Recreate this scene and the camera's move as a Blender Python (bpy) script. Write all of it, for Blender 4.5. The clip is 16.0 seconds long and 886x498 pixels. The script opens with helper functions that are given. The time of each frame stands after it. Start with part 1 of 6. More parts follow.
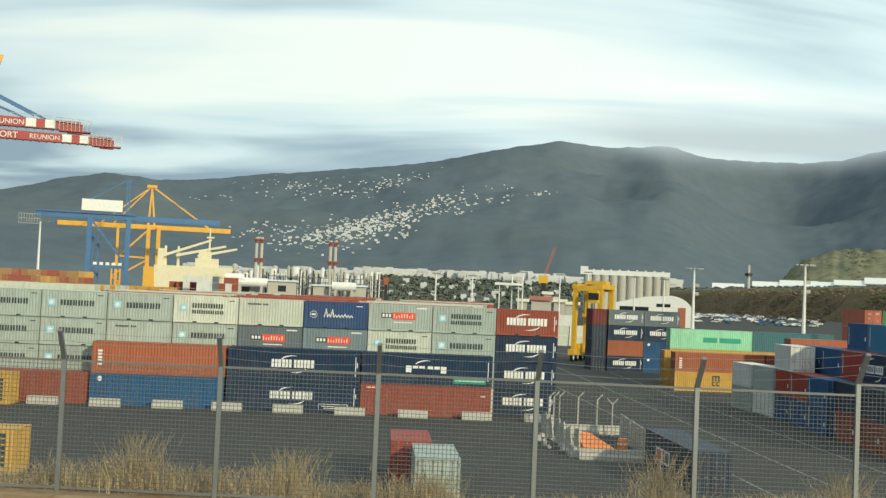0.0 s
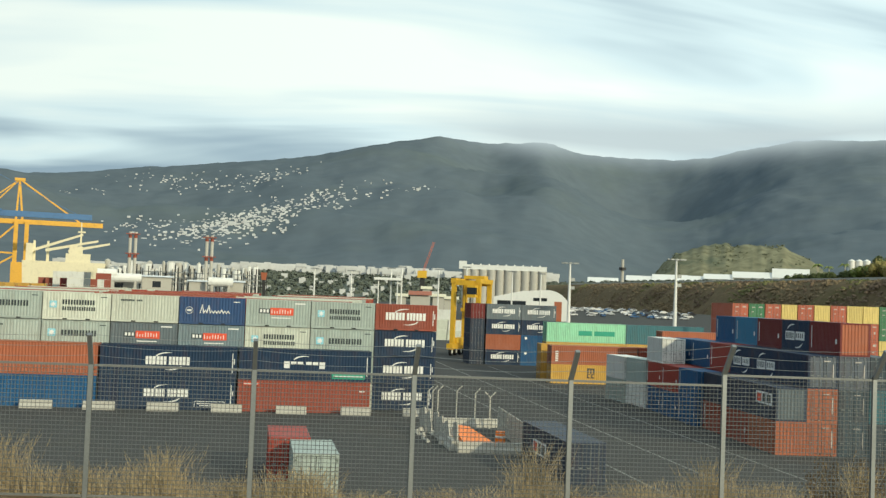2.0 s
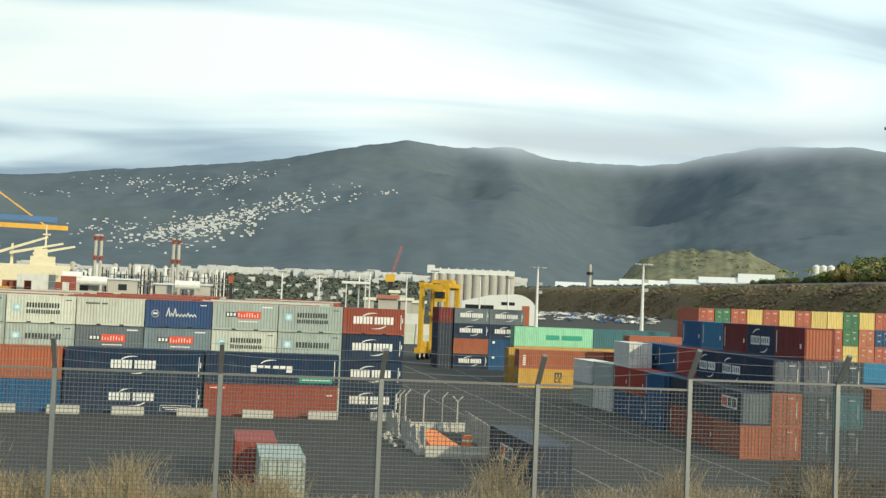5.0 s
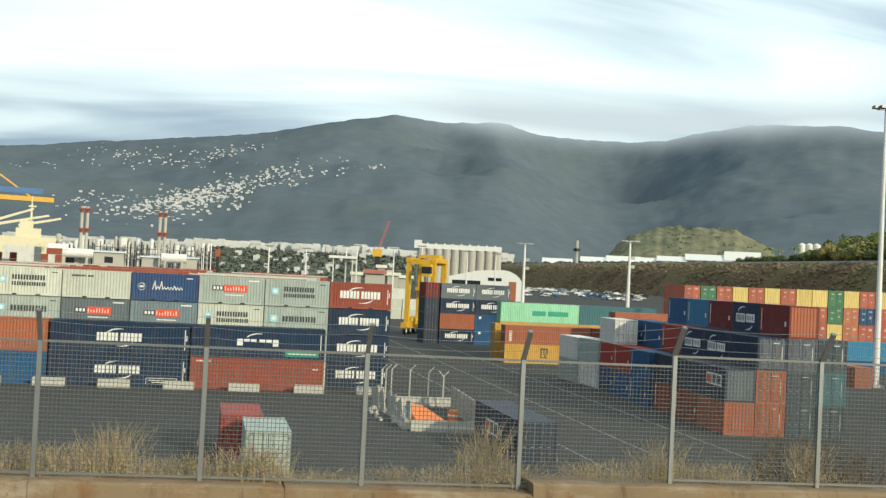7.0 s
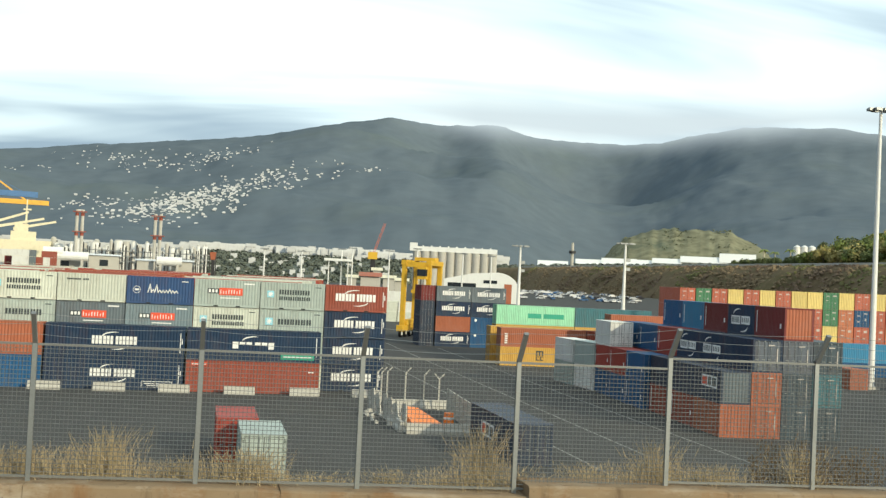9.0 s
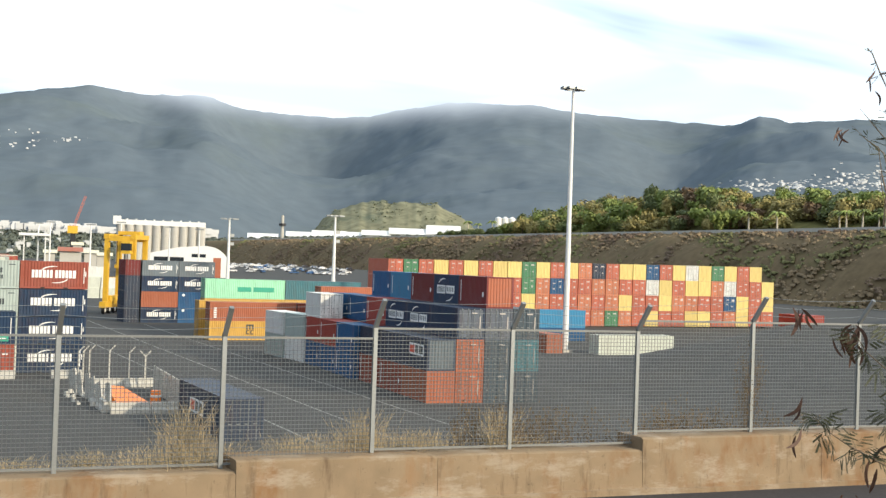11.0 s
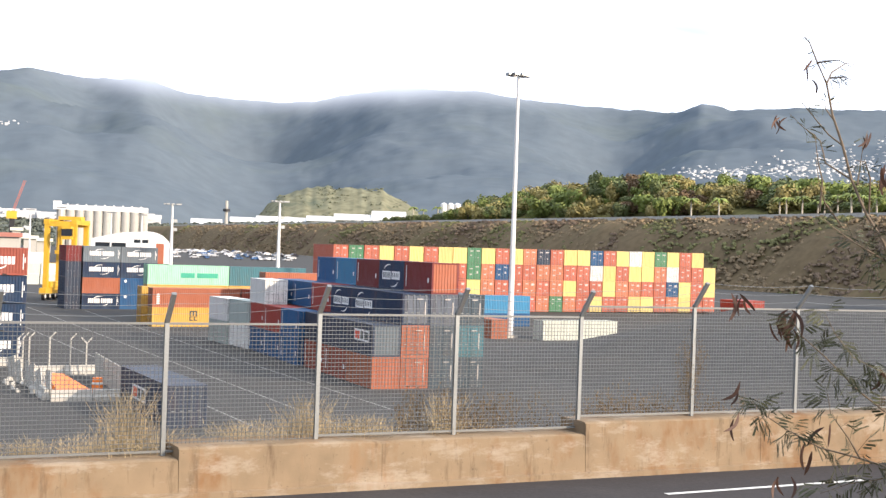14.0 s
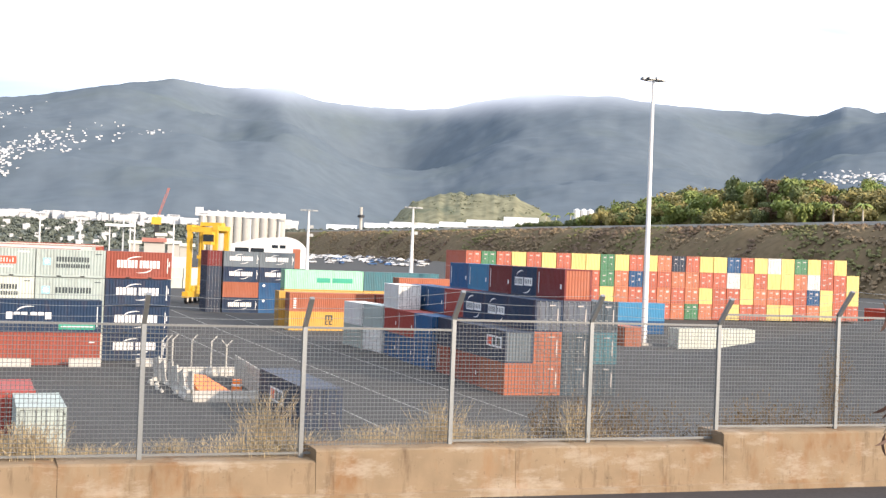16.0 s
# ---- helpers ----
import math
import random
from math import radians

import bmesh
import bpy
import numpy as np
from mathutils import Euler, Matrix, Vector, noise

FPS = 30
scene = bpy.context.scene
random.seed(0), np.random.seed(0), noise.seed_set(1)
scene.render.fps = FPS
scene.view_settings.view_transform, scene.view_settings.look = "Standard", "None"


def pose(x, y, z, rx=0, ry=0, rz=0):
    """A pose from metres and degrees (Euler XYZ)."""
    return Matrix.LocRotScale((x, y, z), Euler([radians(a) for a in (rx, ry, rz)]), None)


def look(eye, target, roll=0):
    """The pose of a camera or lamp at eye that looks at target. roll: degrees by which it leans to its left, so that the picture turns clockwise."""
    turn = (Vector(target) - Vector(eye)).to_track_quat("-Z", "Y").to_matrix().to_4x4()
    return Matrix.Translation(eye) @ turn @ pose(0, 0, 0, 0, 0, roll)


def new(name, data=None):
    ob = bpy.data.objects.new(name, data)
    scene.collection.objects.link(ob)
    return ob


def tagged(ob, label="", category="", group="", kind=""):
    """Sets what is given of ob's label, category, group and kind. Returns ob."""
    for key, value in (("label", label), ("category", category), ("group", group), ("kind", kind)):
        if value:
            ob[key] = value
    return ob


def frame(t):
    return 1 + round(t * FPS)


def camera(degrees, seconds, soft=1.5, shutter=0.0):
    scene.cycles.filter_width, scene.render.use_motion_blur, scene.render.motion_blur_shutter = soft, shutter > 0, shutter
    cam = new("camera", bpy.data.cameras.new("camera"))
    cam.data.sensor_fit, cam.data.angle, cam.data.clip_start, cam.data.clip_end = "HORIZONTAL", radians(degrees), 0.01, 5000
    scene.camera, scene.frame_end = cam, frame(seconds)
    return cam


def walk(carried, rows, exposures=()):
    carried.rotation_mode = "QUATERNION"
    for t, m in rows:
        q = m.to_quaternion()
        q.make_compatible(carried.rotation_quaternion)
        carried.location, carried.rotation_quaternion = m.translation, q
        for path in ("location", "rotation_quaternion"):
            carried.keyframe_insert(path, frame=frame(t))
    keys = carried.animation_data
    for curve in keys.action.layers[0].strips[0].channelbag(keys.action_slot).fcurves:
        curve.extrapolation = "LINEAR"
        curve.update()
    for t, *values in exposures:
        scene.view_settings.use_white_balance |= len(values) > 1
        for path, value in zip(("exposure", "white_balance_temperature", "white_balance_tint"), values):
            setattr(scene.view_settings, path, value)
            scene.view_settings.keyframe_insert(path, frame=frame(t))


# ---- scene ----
import bmesh
import bpy
import random
from math import sin, cos, tan, pi, radians, degrees, hypot, atan2, exp
from mathutils import Vector, Matrix, noise

# ---- camera: a hand-held pan from one place beside the road ----
cam = camera(41.66, 16.0, soft=1.4)
EYE = 11.19
ROWS = [
    (0.0, -3.28, 2.37, -2.47), (0.5, -4.85, 2.5, -2.4), (1.0, -6.24, 2.43, -2.32), (1.5, -7.53, 2.4, -2.13),
    (2.0, -9.22, 2.36, -2.21), (2.5, -10.16, 2.62, -2.29), (3.0, -10.68, 2.73, -2.32), (3.5, -10.84, 2.69, -2.33),
    (4.0, -10.76, 2.67, -2.39), (6.5, -11.08, 2.04, -2.49), (7.0, -11.44, 1.43, -2.84), (7.5, -11.44, 1.68, -2.86),
    (8.0, -11.65, 1.64, -2.79), (8.5, -11.41, 1.67, -2.63), (9.0, -11.66, 1.57, -2.75), (9.5, -15.64, 1.2, -2.63),
    (10.0, -19.64, 1.11, -2.4), (12.5, -31.16, 0.44, -1.89), (13.0, -31.53, 0.57, -2.03), (13.5, -30.84, 0.67, -2.05),
    (14.0, -28.52, 0.2, -2.0), (14.5, -26.92, -0.0, -2.0), (15.0, -25.02, 0.03, -1.89), (15.5, -23.23, 0.03, -2.04),
    (16.0, -22.02, 0.26, -2.21),
]
ARM = 0.3
EXPOSURES = [(0.0, -0.07, 6250, -2), (4.0, -0.03, 6200, -1), (6.5, 0.05, 6200, 2), (9.2, 0.2, 6200, 2), (10.0, 0.28, 6150, 4), (12.3, 0.86, 6100, 18), (16.0, 0.98, 6100, 20)]
walk(cam, [(t, pose(-ARM * sin(radians(yaw)), ARM * cos(radians(yaw)) - ARM, EYE, 90 + pitch, roll, yaw)) for t, yaw, pitch, roll in ROWS], EXPOSURES)

# ---- sky and sun ----
SUN_EL, SUN_AZ = 20.0, 150.0   # degrees; azimuth clockwise from the way ahead
world = bpy.data.worlds.new("sky")
scene.world = world
world.use_nodes = True
wn, wl = world.node_tree.nodes, world.node_tree.links
wn.clear()


def wnode(kind, **kw):
    n = wn.new(kind)
    for k, v in kw.items():
        n.inputs[k].default_value = v
    return n


sky = wn.new("ShaderNodeTexSky")
sky.sky_type = 'NISHITA'
sky.sun_disc = False
sky.sun_elevation = radians(SUN_EL)
sky.sun_rotation = radians(SUN_AZ)
coord = wn.new("ShaderNodeTexCoord")
# clouds: direction flattened on to a high layer
sep = wn.new("ShaderNodeSeparateXYZ")
wl.new(coord.outputs["Generated"], sep.inputs[0])


def wmath(op, a, b=None, clamp=False):
    n = wn.new("ShaderNodeMath")
    n.operation = op
    n.use_clamp = clamp
    for i, v in enumerate((a, b)):
        if v is None:
            continue
        if isinstance(v, (int, float)):
            n.inputs[i].default_value = v
        else:
            wl.new(v, n.inputs[i])
    return n.outputs[0]


up = wmath('ADD', wmath('MAXIMUM', sep.outputs[2], 0.0), 0.13)
px = wmath('DIVIDE', sep.outputs[0], up)
py = wmath('DIVIDE', sep.outputs[1], up)
comb = wn.new("ShaderNodeCombineXYZ")
wl.new(px, comb.inputs[0])
wl.new(py, comb.inputs[1])
n1 = wnode("ShaderNodeTexNoise", Scale=0.5, Detail=4.0, Roughness=0.42, Distortion=0.5)
wl.new(comb.outputs[0], n1.inputs["Vector"])
n2 = wnode("ShaderNodeTexNoise", Scale=1.1, Detail=4.0, Roughness=0.5, Distortion=0.6)
mp = wn.new("ShaderNodeMapping")
mp.inputs["Location"].default_value = (3.1, 7.7, 0)
mp.inputs["Scale"].default_value = (0.5, 1.2, 1)
wl.new(comb.outputs[0], mp.inputs[0])
wl.new(mp.outputs[0], n2.inputs["Vector"])
# grey of the cloud bases against bright thin cloud
mix_n = wmath('SUBTRACT', wmath('ADD', wmath('MULTIPLY', n1.outputs[0], 0.55), wmath('MULTIPLY', n2.outputs[0], 0.55)), 0.075)
# the overcast thickens low down, away from the sun's side
thick = wmath('MULTIPLY', wmath('SUBTRACT', 0.16, sep.outputs[2], True), wmath('SUBTRACT', 0.55, wmath('MULTIPLY', sep.outputs[0], 2.2), True))
mix_n = wmath('SUBTRACT', wmath('ADD', mix_n, wmath('MULTIPLY', sep.outputs[0], 0.12)), wmath('MULTIPLY', thick, 1.1))
ramp = wn.new("ShaderNodeValToRGB")
wl.new(mix_n, ramp.inputs[0])
e = ramp.color_ramp.elements
e[0].position, e[0].color = 0.36, (0.33, 0.41, 0.50, 1)
e[1].position, e[1].color = 0.56, (1.03, 1.03, 0.96, 1)
m = ramp.color_ramp.elements.new(0.465)
m.color = (0.76, 0.85, 0.88, 1)
skymix = wn.new("ShaderNodeMix")
skymix.data_type = 'RGBA'
skymix.inputs[0].default_value = 0.93
bg_sky = wn.new("ShaderNodeVectorMath")
bg_sky.operation = 'SCALE'
bg_sky.inputs[3].default_value = 0.10
wl.new(sky.outputs[0], bg_sky.inputs[0])
wl.new(bg_sky.outputs[0], skymix.inputs[6])
wl.new(ramp.outputs[0], skymix.inputs[7])
bg = wn.new("ShaderNodeBackground")
bg.inputs[1].default_value = 1.08
wl.new(skymix.outputs[2], bg.inputs[0])
# the overcast is brighter towards the sun's side
wl.new(wmath('ADD', wmath('MULTIPLY', sep.outputs[0], 0.24), 1.06), bg.inputs[1])
wo = wn.new("ShaderNodeOutputWorld")
wl.new(bg.outputs[0], wo.inputs[0])

sun_data = bpy.data.lights.new("sun", 'SUN')
sun_data.energy = 3.0
sun_data.angle = radians(1.5)
sun_data.color = (1.0, 0.83, 0.58)
sun = new("sun", sun_data)
sa, se = radians(SUN_AZ), radians(SUN_EL)
sun.matrix_world = look(Vector((0, 0, 60)) + 50 * Vector((sin(sa) * cos(se), cos(sa) * cos(se), sin(se))), Vector((0, 0, 60)))

# ---- materials ----
MATS = {}


def material(name, colour, rough=0.6, metal=0.0, grain=8.0, vary=0.25, bump=0.0, stain=None, stain_amt=0.35, each=0.0, big=0.4, coat=0.0, spec=0.5, stretch=1.0):
    """Colour broken by noise at two scales, with stains, relief and a shift from object to object."""
    if name in MATS:
        return MATS[name]
    ma = bpy.data.materials.new(name)
    MATS[name] = ma
    ma.use_nodes = True
    nt, li = ma.node_tree.nodes, ma.node_tree.links
    b = nt["Principled BSDF"]
    b.inputs["Roughness"].default_value = rough
    b.inputs["Metallic"].default_value = metal
    b.inputs["Coat Weight"].default_value = coat
    b.inputs["Specular IOR Level"].default_value = spec
    tc = nt.new("ShaderNodeTexCoord")
    a = nt.new("ShaderNodeTexNoise")
    a.inputs["Scale"].default_value = grain
    a.inputs["Detail"].default_value = 4
    li.new(tc.outputs["Object"], a.inputs["Vector"])
    c = nt.new("ShaderNodeTexNoise")
    c.inputs["Scale"].default_value = big
    c.inputs["Detail"].default_value = 6
    c.inputs["Roughness"].default_value = 0.65
    mv = nt.new("ShaderNodeMapping")
    mv.inputs["Scale"].default_value = (1, 1, stretch)
    li.new(tc.outputs["Object"], mv.inputs[0])
    li.new(mv.outputs[0], c.inputs["Vector"])
    info = nt.new("ShaderNodeObjectInfo")
    # brightness factor
    add = nt.new("ShaderNodeMath")
    add.operation = 'MULTIPLY_ADD'
    li.new(a.outputs[0], add.inputs[0])
    add.inputs[1].default_value = vary
    add.inputs[2].default_value = 1.0 - vary * 0.5 - each * 0.5
    add2 = nt.new("ShaderNodeMath")
    add2.operation = 'MULTIPLY_ADD'
    li.new(info.outputs["Random"], add2.inputs[0])
    add2.inputs[1].default_value = each
    li.new(add.outputs[0], add2.inputs[2])
    sc = nt.new("ShaderNodeVectorMath")
    sc.operation = 'SCALE'
    sc.inputs[0].default_value = colour
    li.new(add2.outputs[0], sc.inputs[3])
    rm = nt.new("ShaderNodeValToRGB")
    rm.color_ramp.elements[0].position = 0.52
    rm.color_ramp.elements[1].position = 0.72
    rm.color_ramp.elements[1].color = (stain_amt, stain_amt, stain_amt, 1)
    li.new(c.outputs[0], rm.inputs[0])
    mx = nt.new("ShaderNodeMix")
    mx.data_type = 'RGBA'
    li.new(rm.outputs[0], mx.inputs[0])
    li.new(sc.outputs[0], mx.inputs[6])
    st = stain or tuple(v * 0.55 for v in colour)
    mx.inputs[7].default_value = (*st, 1)
    li.new(mx.outputs[2], b.inputs["Base Color"])
    if bump:
        bp = nt.new("ShaderNodeBump")
        bp.inputs["Strength"].default_value = bump
        bp.inputs["Distance"].default_value = 0.02
        li.new(a.outputs[0], bp.inputs["Height"])
        li.new(bp.outputs[0], b.inputs["Normal"])
    return ma


RUST = (0.16, 0.07, 0.035)
PAINT = {
    'grey': (0.365, 0.425, 0.395), 'cream': (0.575, 0.605, 0.525), 'dkgrey': (0.13, 0.16, 0.18), 'blgrey': (0.19, 0.25, 0.28), 'stormgrey': (0.10, 0.12, 0.15),
    'navy': (0.013, 0.034, 0.075), 'blue': (0.016, 0.088, 0.21), 'ltblue': (0.045, 0.21, 0.37), 'teal': (0.05, 0.15, 0.18), 'royal': (0.03, 0.07, 0.17),
    'red': (0.33, 0.055, 0.04), 'orange': (0.36, 0.118, 0.062), 'maroon': (0.16, 0.022, 0.022), 'yellow': (0.56, 0.34, 0.075),
    'lime': (0.70, 0.55, 0.20), 'green': (0.07, 0.22, 0.11), 'mint': (0.30, 0.62, 0.42), 'white': (0.68, 0.69, 0.66), 'slate': (0.03, 0.045, 0.075),
    # tangerine: orange brightened, the sun on the wall of ends put into the paint
    'brick': (0.28, 0.07, 0.045), 'dkslate': (0.05, 0.075, 0.095), 'salmon': (0.50, 0.14, 0.085), 'tangerine': (0.56, 0.20, 0.105), 'rustbrown': (0.33, 0.19, 0.08),
}


def paint(key):
    if 'paint_' + key in MATS:
        return MATS['paint_' + key]
    ma = material('paint_' + key, PAINT[key], rough=0.5, grain=3.0, vary=0.22, each=0.2, stain=tuple(0.5 * p + 0.5 * r * 0.7 for p, r in zip(PAINT[key], RUST)), stain_amt=0.55, big=0.9, stretch=0.3, spec=0.3)
    add_drips(ma, (2.6, 2.6, 0.22), 0.55, 0.74, tuple(0.55 * p + 0.45 * r * 0.8 for p, r in zip(PAINT[key], RUST)), 0.6)
    add_drips(ma, (0.35, 0.35, 0.5), 0.50, 0.75, tuple(0.82 * p + 0.18 * 0.33 for p in PAINT[key]), 0.55)
    return ma


STEEL = material('galvanised_steel', (0.27, 0.285, 0.285), 0.45, 0.6, 30, 0.3)
DARK_STEEL = material('dark_steel', (0.03, 0.03, 0.032), 0.5, 0.3, 12, 0.4)
ROOF_METAL = material('white_metal_roof', (0.75, 0.76, 0.74), 0.5, 0, 0.4, 0.2)
WHITE = material('white_paint', (0.75, 0.75, 0.72), 0.6, 0, 3, 0.15)
LOGO_WHITE = material('logo_white', (0.78, 0.78, 0.76), 0.6, 0, 3, 0.15)
END_WHITE = material('worn_end_marks', (0.55, 0.50, 0.46), 0.7, 0, 4, 0.5)
LOGO_DARK = material('logo_dark', (0.035, 0.05, 0.055), 0.6, 0, 3, 0.2)
LOGO_RED = material('logo_red', (0.72, 0.09, 0.04), 0.6, 0, 3, 0.2)
LOGO_SKY = material('logo_sky', (0.28, 0.60, 0.72), 0.6, 0, 3, 0.2)
LOGO_GREEN = material('logo_green', (0.03, 0.33, 0.22), 0.6, 0, 3, 0.2)
CONCRETE = material('pale_concrete', (0.46, 0.445, 0.40), 0.85, 0, 3, 0.3, 0.3, (0.3, 0.27, 0.22))
WALL_CONC = material('ochre_stained_concrete', (0.262, 0.195, 0.124), 0.9, 0, 2.2, 0.5, 0.4, (0.21, 0.098, 0.036), 0.95, big=1.1, spec=0.15, stretch=0.45)


def add_drips(ma, scale, lo, hi, tint, amount):
    """Dark run-off streaks down a wall."""
    nt, li = ma.node_tree.nodes, ma.node_tree.links
    b = nt["Principled BSDF"]
    src = b.inputs["Base Color"].links[0].from_socket
    tc = nt.new("ShaderNodeTexCoord")
    mv = nt.new("ShaderNodeMapping")
    mv.inputs["Scale"].default_value = scale
    li.new(tc.outputs["Object"], mv.inputs[0])
    n = nt.new("ShaderNodeTexNoise")
    n.inputs["Scale"].default_value = 1.0
    n.inputs["Detail"].default_value = 6
    n.inputs["Roughness"].default_value = 0.7
    li.new(mv.outputs[0], n.inputs["Vector"])
    rm = nt.new("ShaderNodeValToRGB")
    rm.color_ramp.elements[0].position = lo
    rm.color_ramp.elements[1].position = hi
    rm.color_ramp.elements[1].color = (amount, amount, amount, 1)
    li.new(n.outputs[0], rm.inputs[0])
    mx = nt.new("ShaderNodeMix")
    mx.data_type = 'RGBA'
    li.new(rm.outputs[0], mx.inputs[0])
    li.new(src, mx.inputs[6])
    mx.inputs[7].default_value = (*tint, 1)
    li.new(mx.outputs[2], b.inputs["Base Color"])


add_drips(WALL_CONC, (5.0, 5.0, 0.7), 0.56, 0.70, (0.085, 0.055, 0.035), 0.55)
add_drips(WALL_CONC, (0.9, 0.9, 2.2), 0.52, 0.66, (0.37, 0.31, 0.235), 0.85)
add_drips(WALL_CONC, (1.3, 1.3, 0.35), 0.54, 0.70, (0.27, 0.14, 0.06), 0.5)
add_drips(WALL_CONC, (11.0, 11.0, 9.0), 0.62, 0.70, (0.10, 0.075, 0.055), 0.6)

ASPHALT = material('yard_asphalt', (0.077, 0.078, 0.077), 0.95, 0, 0.7, 0.5, 0.2, (0.086, 0.081, 0.071), 0.7, big=0.06, spec=0.08)
ROAD = material('road_asphalt', (0.055, 0.052, 0.053), 0.9, 0, 14, 0.5, 0.3, (0.085, 0.08, 0.075), 0.5, big=0.4, spec=0.15)
LINE = material('line_paint', (0.24, 0.24, 0.22), 0.7, 0, 2.5, 0.7, 0, (0.14, 0.14, 0.13), 0.9, big=0.8)
ROAD_LINE = material('road_line_paint', (0.74, 0.74, 0.70), 0.7, 0, 5, 0.3)
MESH_WIRE = material('dull_mesh_wire', (0.20, 0.205, 0.197), 0.6, 0.3, 30, 0.3)
DRY_GRASS = material('dry_grass', (0.44, 0.35, 0.205), 0.8, 0, 3, 0.6, each=0.2)
SOIL = material('dry_slope_earth', (0.20, 0.15, 0.085), 0.95, 0, 0.5, 0.6, 0.5, (0.10, 0.10, 0.04), 0.8, big=0.12, spec=0.05)
BRUSH = material('brown_brush', (0.15, 0.113, 0.066), 0.9, 0, 0.35, 0.9, 0, (0.090, 0.092, 0.034), 0.8, big=0.05, spec=0.05)
YELLOW_STEEL = material('yellow_machine_paint', (0.66, 0.40, 0.03), 0.45, 0, 2, 0.25, stain=(0.25, 0.13, 0.03))
BLUE_STEEL = material('blue_crane_paint', (0.045, 0.14, 0.32), 0.5, 0, 1, 0.3)
CRANE_YELLOW = material('yellow_crane_paint', (0.70, 0.38, 0.04), 0.5, 0, 1, 0.3)
CRANE_RED = material('red_crane_paint', (0.36, 0.045, 0.045), 0.5, 0, 1, 0.3)
RUBBER = material('rubber', (0.02, 0.02, 0.02), 0.8, 0, 6, 0.4)
ORANGE_PLASTIC = material('orange_plastic', (0.85, 0.22, 0.02), 0.5, 0, 4, 0.2)
SHIP_CREAM = material('cream_ship_paint', (0.70, 0.64, 0.45), 0.5, 0, 1, 0.2)
GLASS_DARK = material('dark_window_glass', (0.02, 0.025, 0.03), 0.15, 0, 4, 0.2)


# ---- mesh tools ----
class Solid:
    """Gathers boxes, bars and strips of one part."""

    def __init__(self):
        self.v, self.f = [], []

    def quad(self, *pts):
        n = len(self.v)
        self.v += [tuple(q) for q in pts]
        self.f.append(tuple(range(n, n + len(pts))))
        return self

    def box(self, x0, x1, y0, y1, z0, z1):
        n = len(self.v)
        self.v += [(x, y, z) for z in (z0, z1) for x, y in ((x0, y0), (x1, y0), (x1, y1), (x0, y1))]
        self.f += [tuple(n + i for i in q) for q in ((3, 2, 1, 0), (4, 5, 6, 7), (0, 1, 5, 4), (1, 2, 6, 5), (2, 3, 7, 6), (3, 0, 4, 7))]
        return self

    def bar(self, a, b, w, h=None, sides=4, taper=1.0):
        a, b = Vector(a), Vector(b)
        d = (b - a).normalized()
        s = d.cross(Vector((0, 0, 1)) if abs(d.z) < 0.95 else Vector((0, 1, 0))).normalized()
        u = s.cross(d)
        h = h or w
        n = len(self.v)
        off = pi / 4 if sides == 4 else 0
        k = 0.7071 if sides == 4 else 0.5
        for c, g in ((a, 1.0), (b, taper)):
            for i in range(sides):
                an = off + 2 * pi * i / sides
                self.v.append(tuple(c + s * (cos(an) * w * k * g) + u * (sin(an) * h * k * g)))
        for i in range(sides):
            j = (i + 1) % sides
            self.f.append((n + i, n + j, n + sides + j, n + sides + i))
        self.f.append(tuple(n + i for i in reversed(range(sides))))
        self.f.append(tuple(n + sides + i for i in range(sides)))
        return self

    def tube(self, pts, w, sides=5, taper=1.0):
        """One bent rod through the points."""
        pts = [Vector(q) for q in pts]
        n0, n = len(self.v), len(pts)
        for i, c in enumerate(pts):
            d = (pts[min(i + 1, n - 1)] - pts[max(i - 1, 0)]).normalized()
            s = d.cross(Vector((0.13, 0.05, 1)) if abs(d.z) < 0.95 else Vector((0, 1, 0))).normalized()
            u = s.cross(d)
            g = w * 0.5 * (1 + (taper - 1) * i / (n - 1))
            for k in range(sides):
                an = 2 * pi * k / sides
                self.v.append(tuple(c + s * cos(an) * g + u * sin(an) * g))
        for i in range(n - 1):
            for k in range(sides):
                j = (k + 1) % sides
                self.f.append((n0 + i * sides + k, n0 + i * sides + j, n0 + (i + 1) * sides + j, n0 + (i + 1) * sides + k))
        return self

    def mesh(self, name, mat):
        me = bpy.data.meshes.new(name)
        me.from_pydata(self.v, [], self.f)
        me.materials.append(mat)
        me.update()
        return me


def part(name, solid, mat, parent=None, label="", smooth=False):
    me = solid if isinstance(solid, bpy.types.Mesh) else solid.mesh(name, mat)
    if smooth:
        for q in me.polygons:
            q.use_smooth = True
    ob = new(name, me)
    if parent:
        ob.parent = parent
    if label:
        tagged(ob, label)
    return ob


def thing(name, m, label, category, group="", kind=""):
    ob = new(name)
    ob.matrix_world = m
    tagged(ob, label, category, group, kind)
    return ob


def smooth(a, b, x):
    q = min(1, max(0, (x - a) / (b - a)))
    return q * q * (3 - 2 * q)


def lerp(table, x):
    for (a, u), (b, w) in zip(table, table[1:]):
        if x <= b:
            return u + (w - u) * max(0, (x - a)) / (b - a)
    return table[-1][1]


def sized(k):
    return Matrix.Diagonal((k, k, k, 1))



# ---- the ground ----
FENCE_Y, FENCE_SLOPE, FENCE_X = 18.65, -0.08, -2.38


def fence_y(x):
    return FENCE_Y + FENCE_SLOPE * (x - FENCE_X)


def yard_z(x, y):
    return 4.0 * smooth(380, 620, y) + 1.7 * smooth(136, 164, y) * smooth(62, 80, x) + 0.010 * max(0, x - 75) * smooth(140, 160, y)


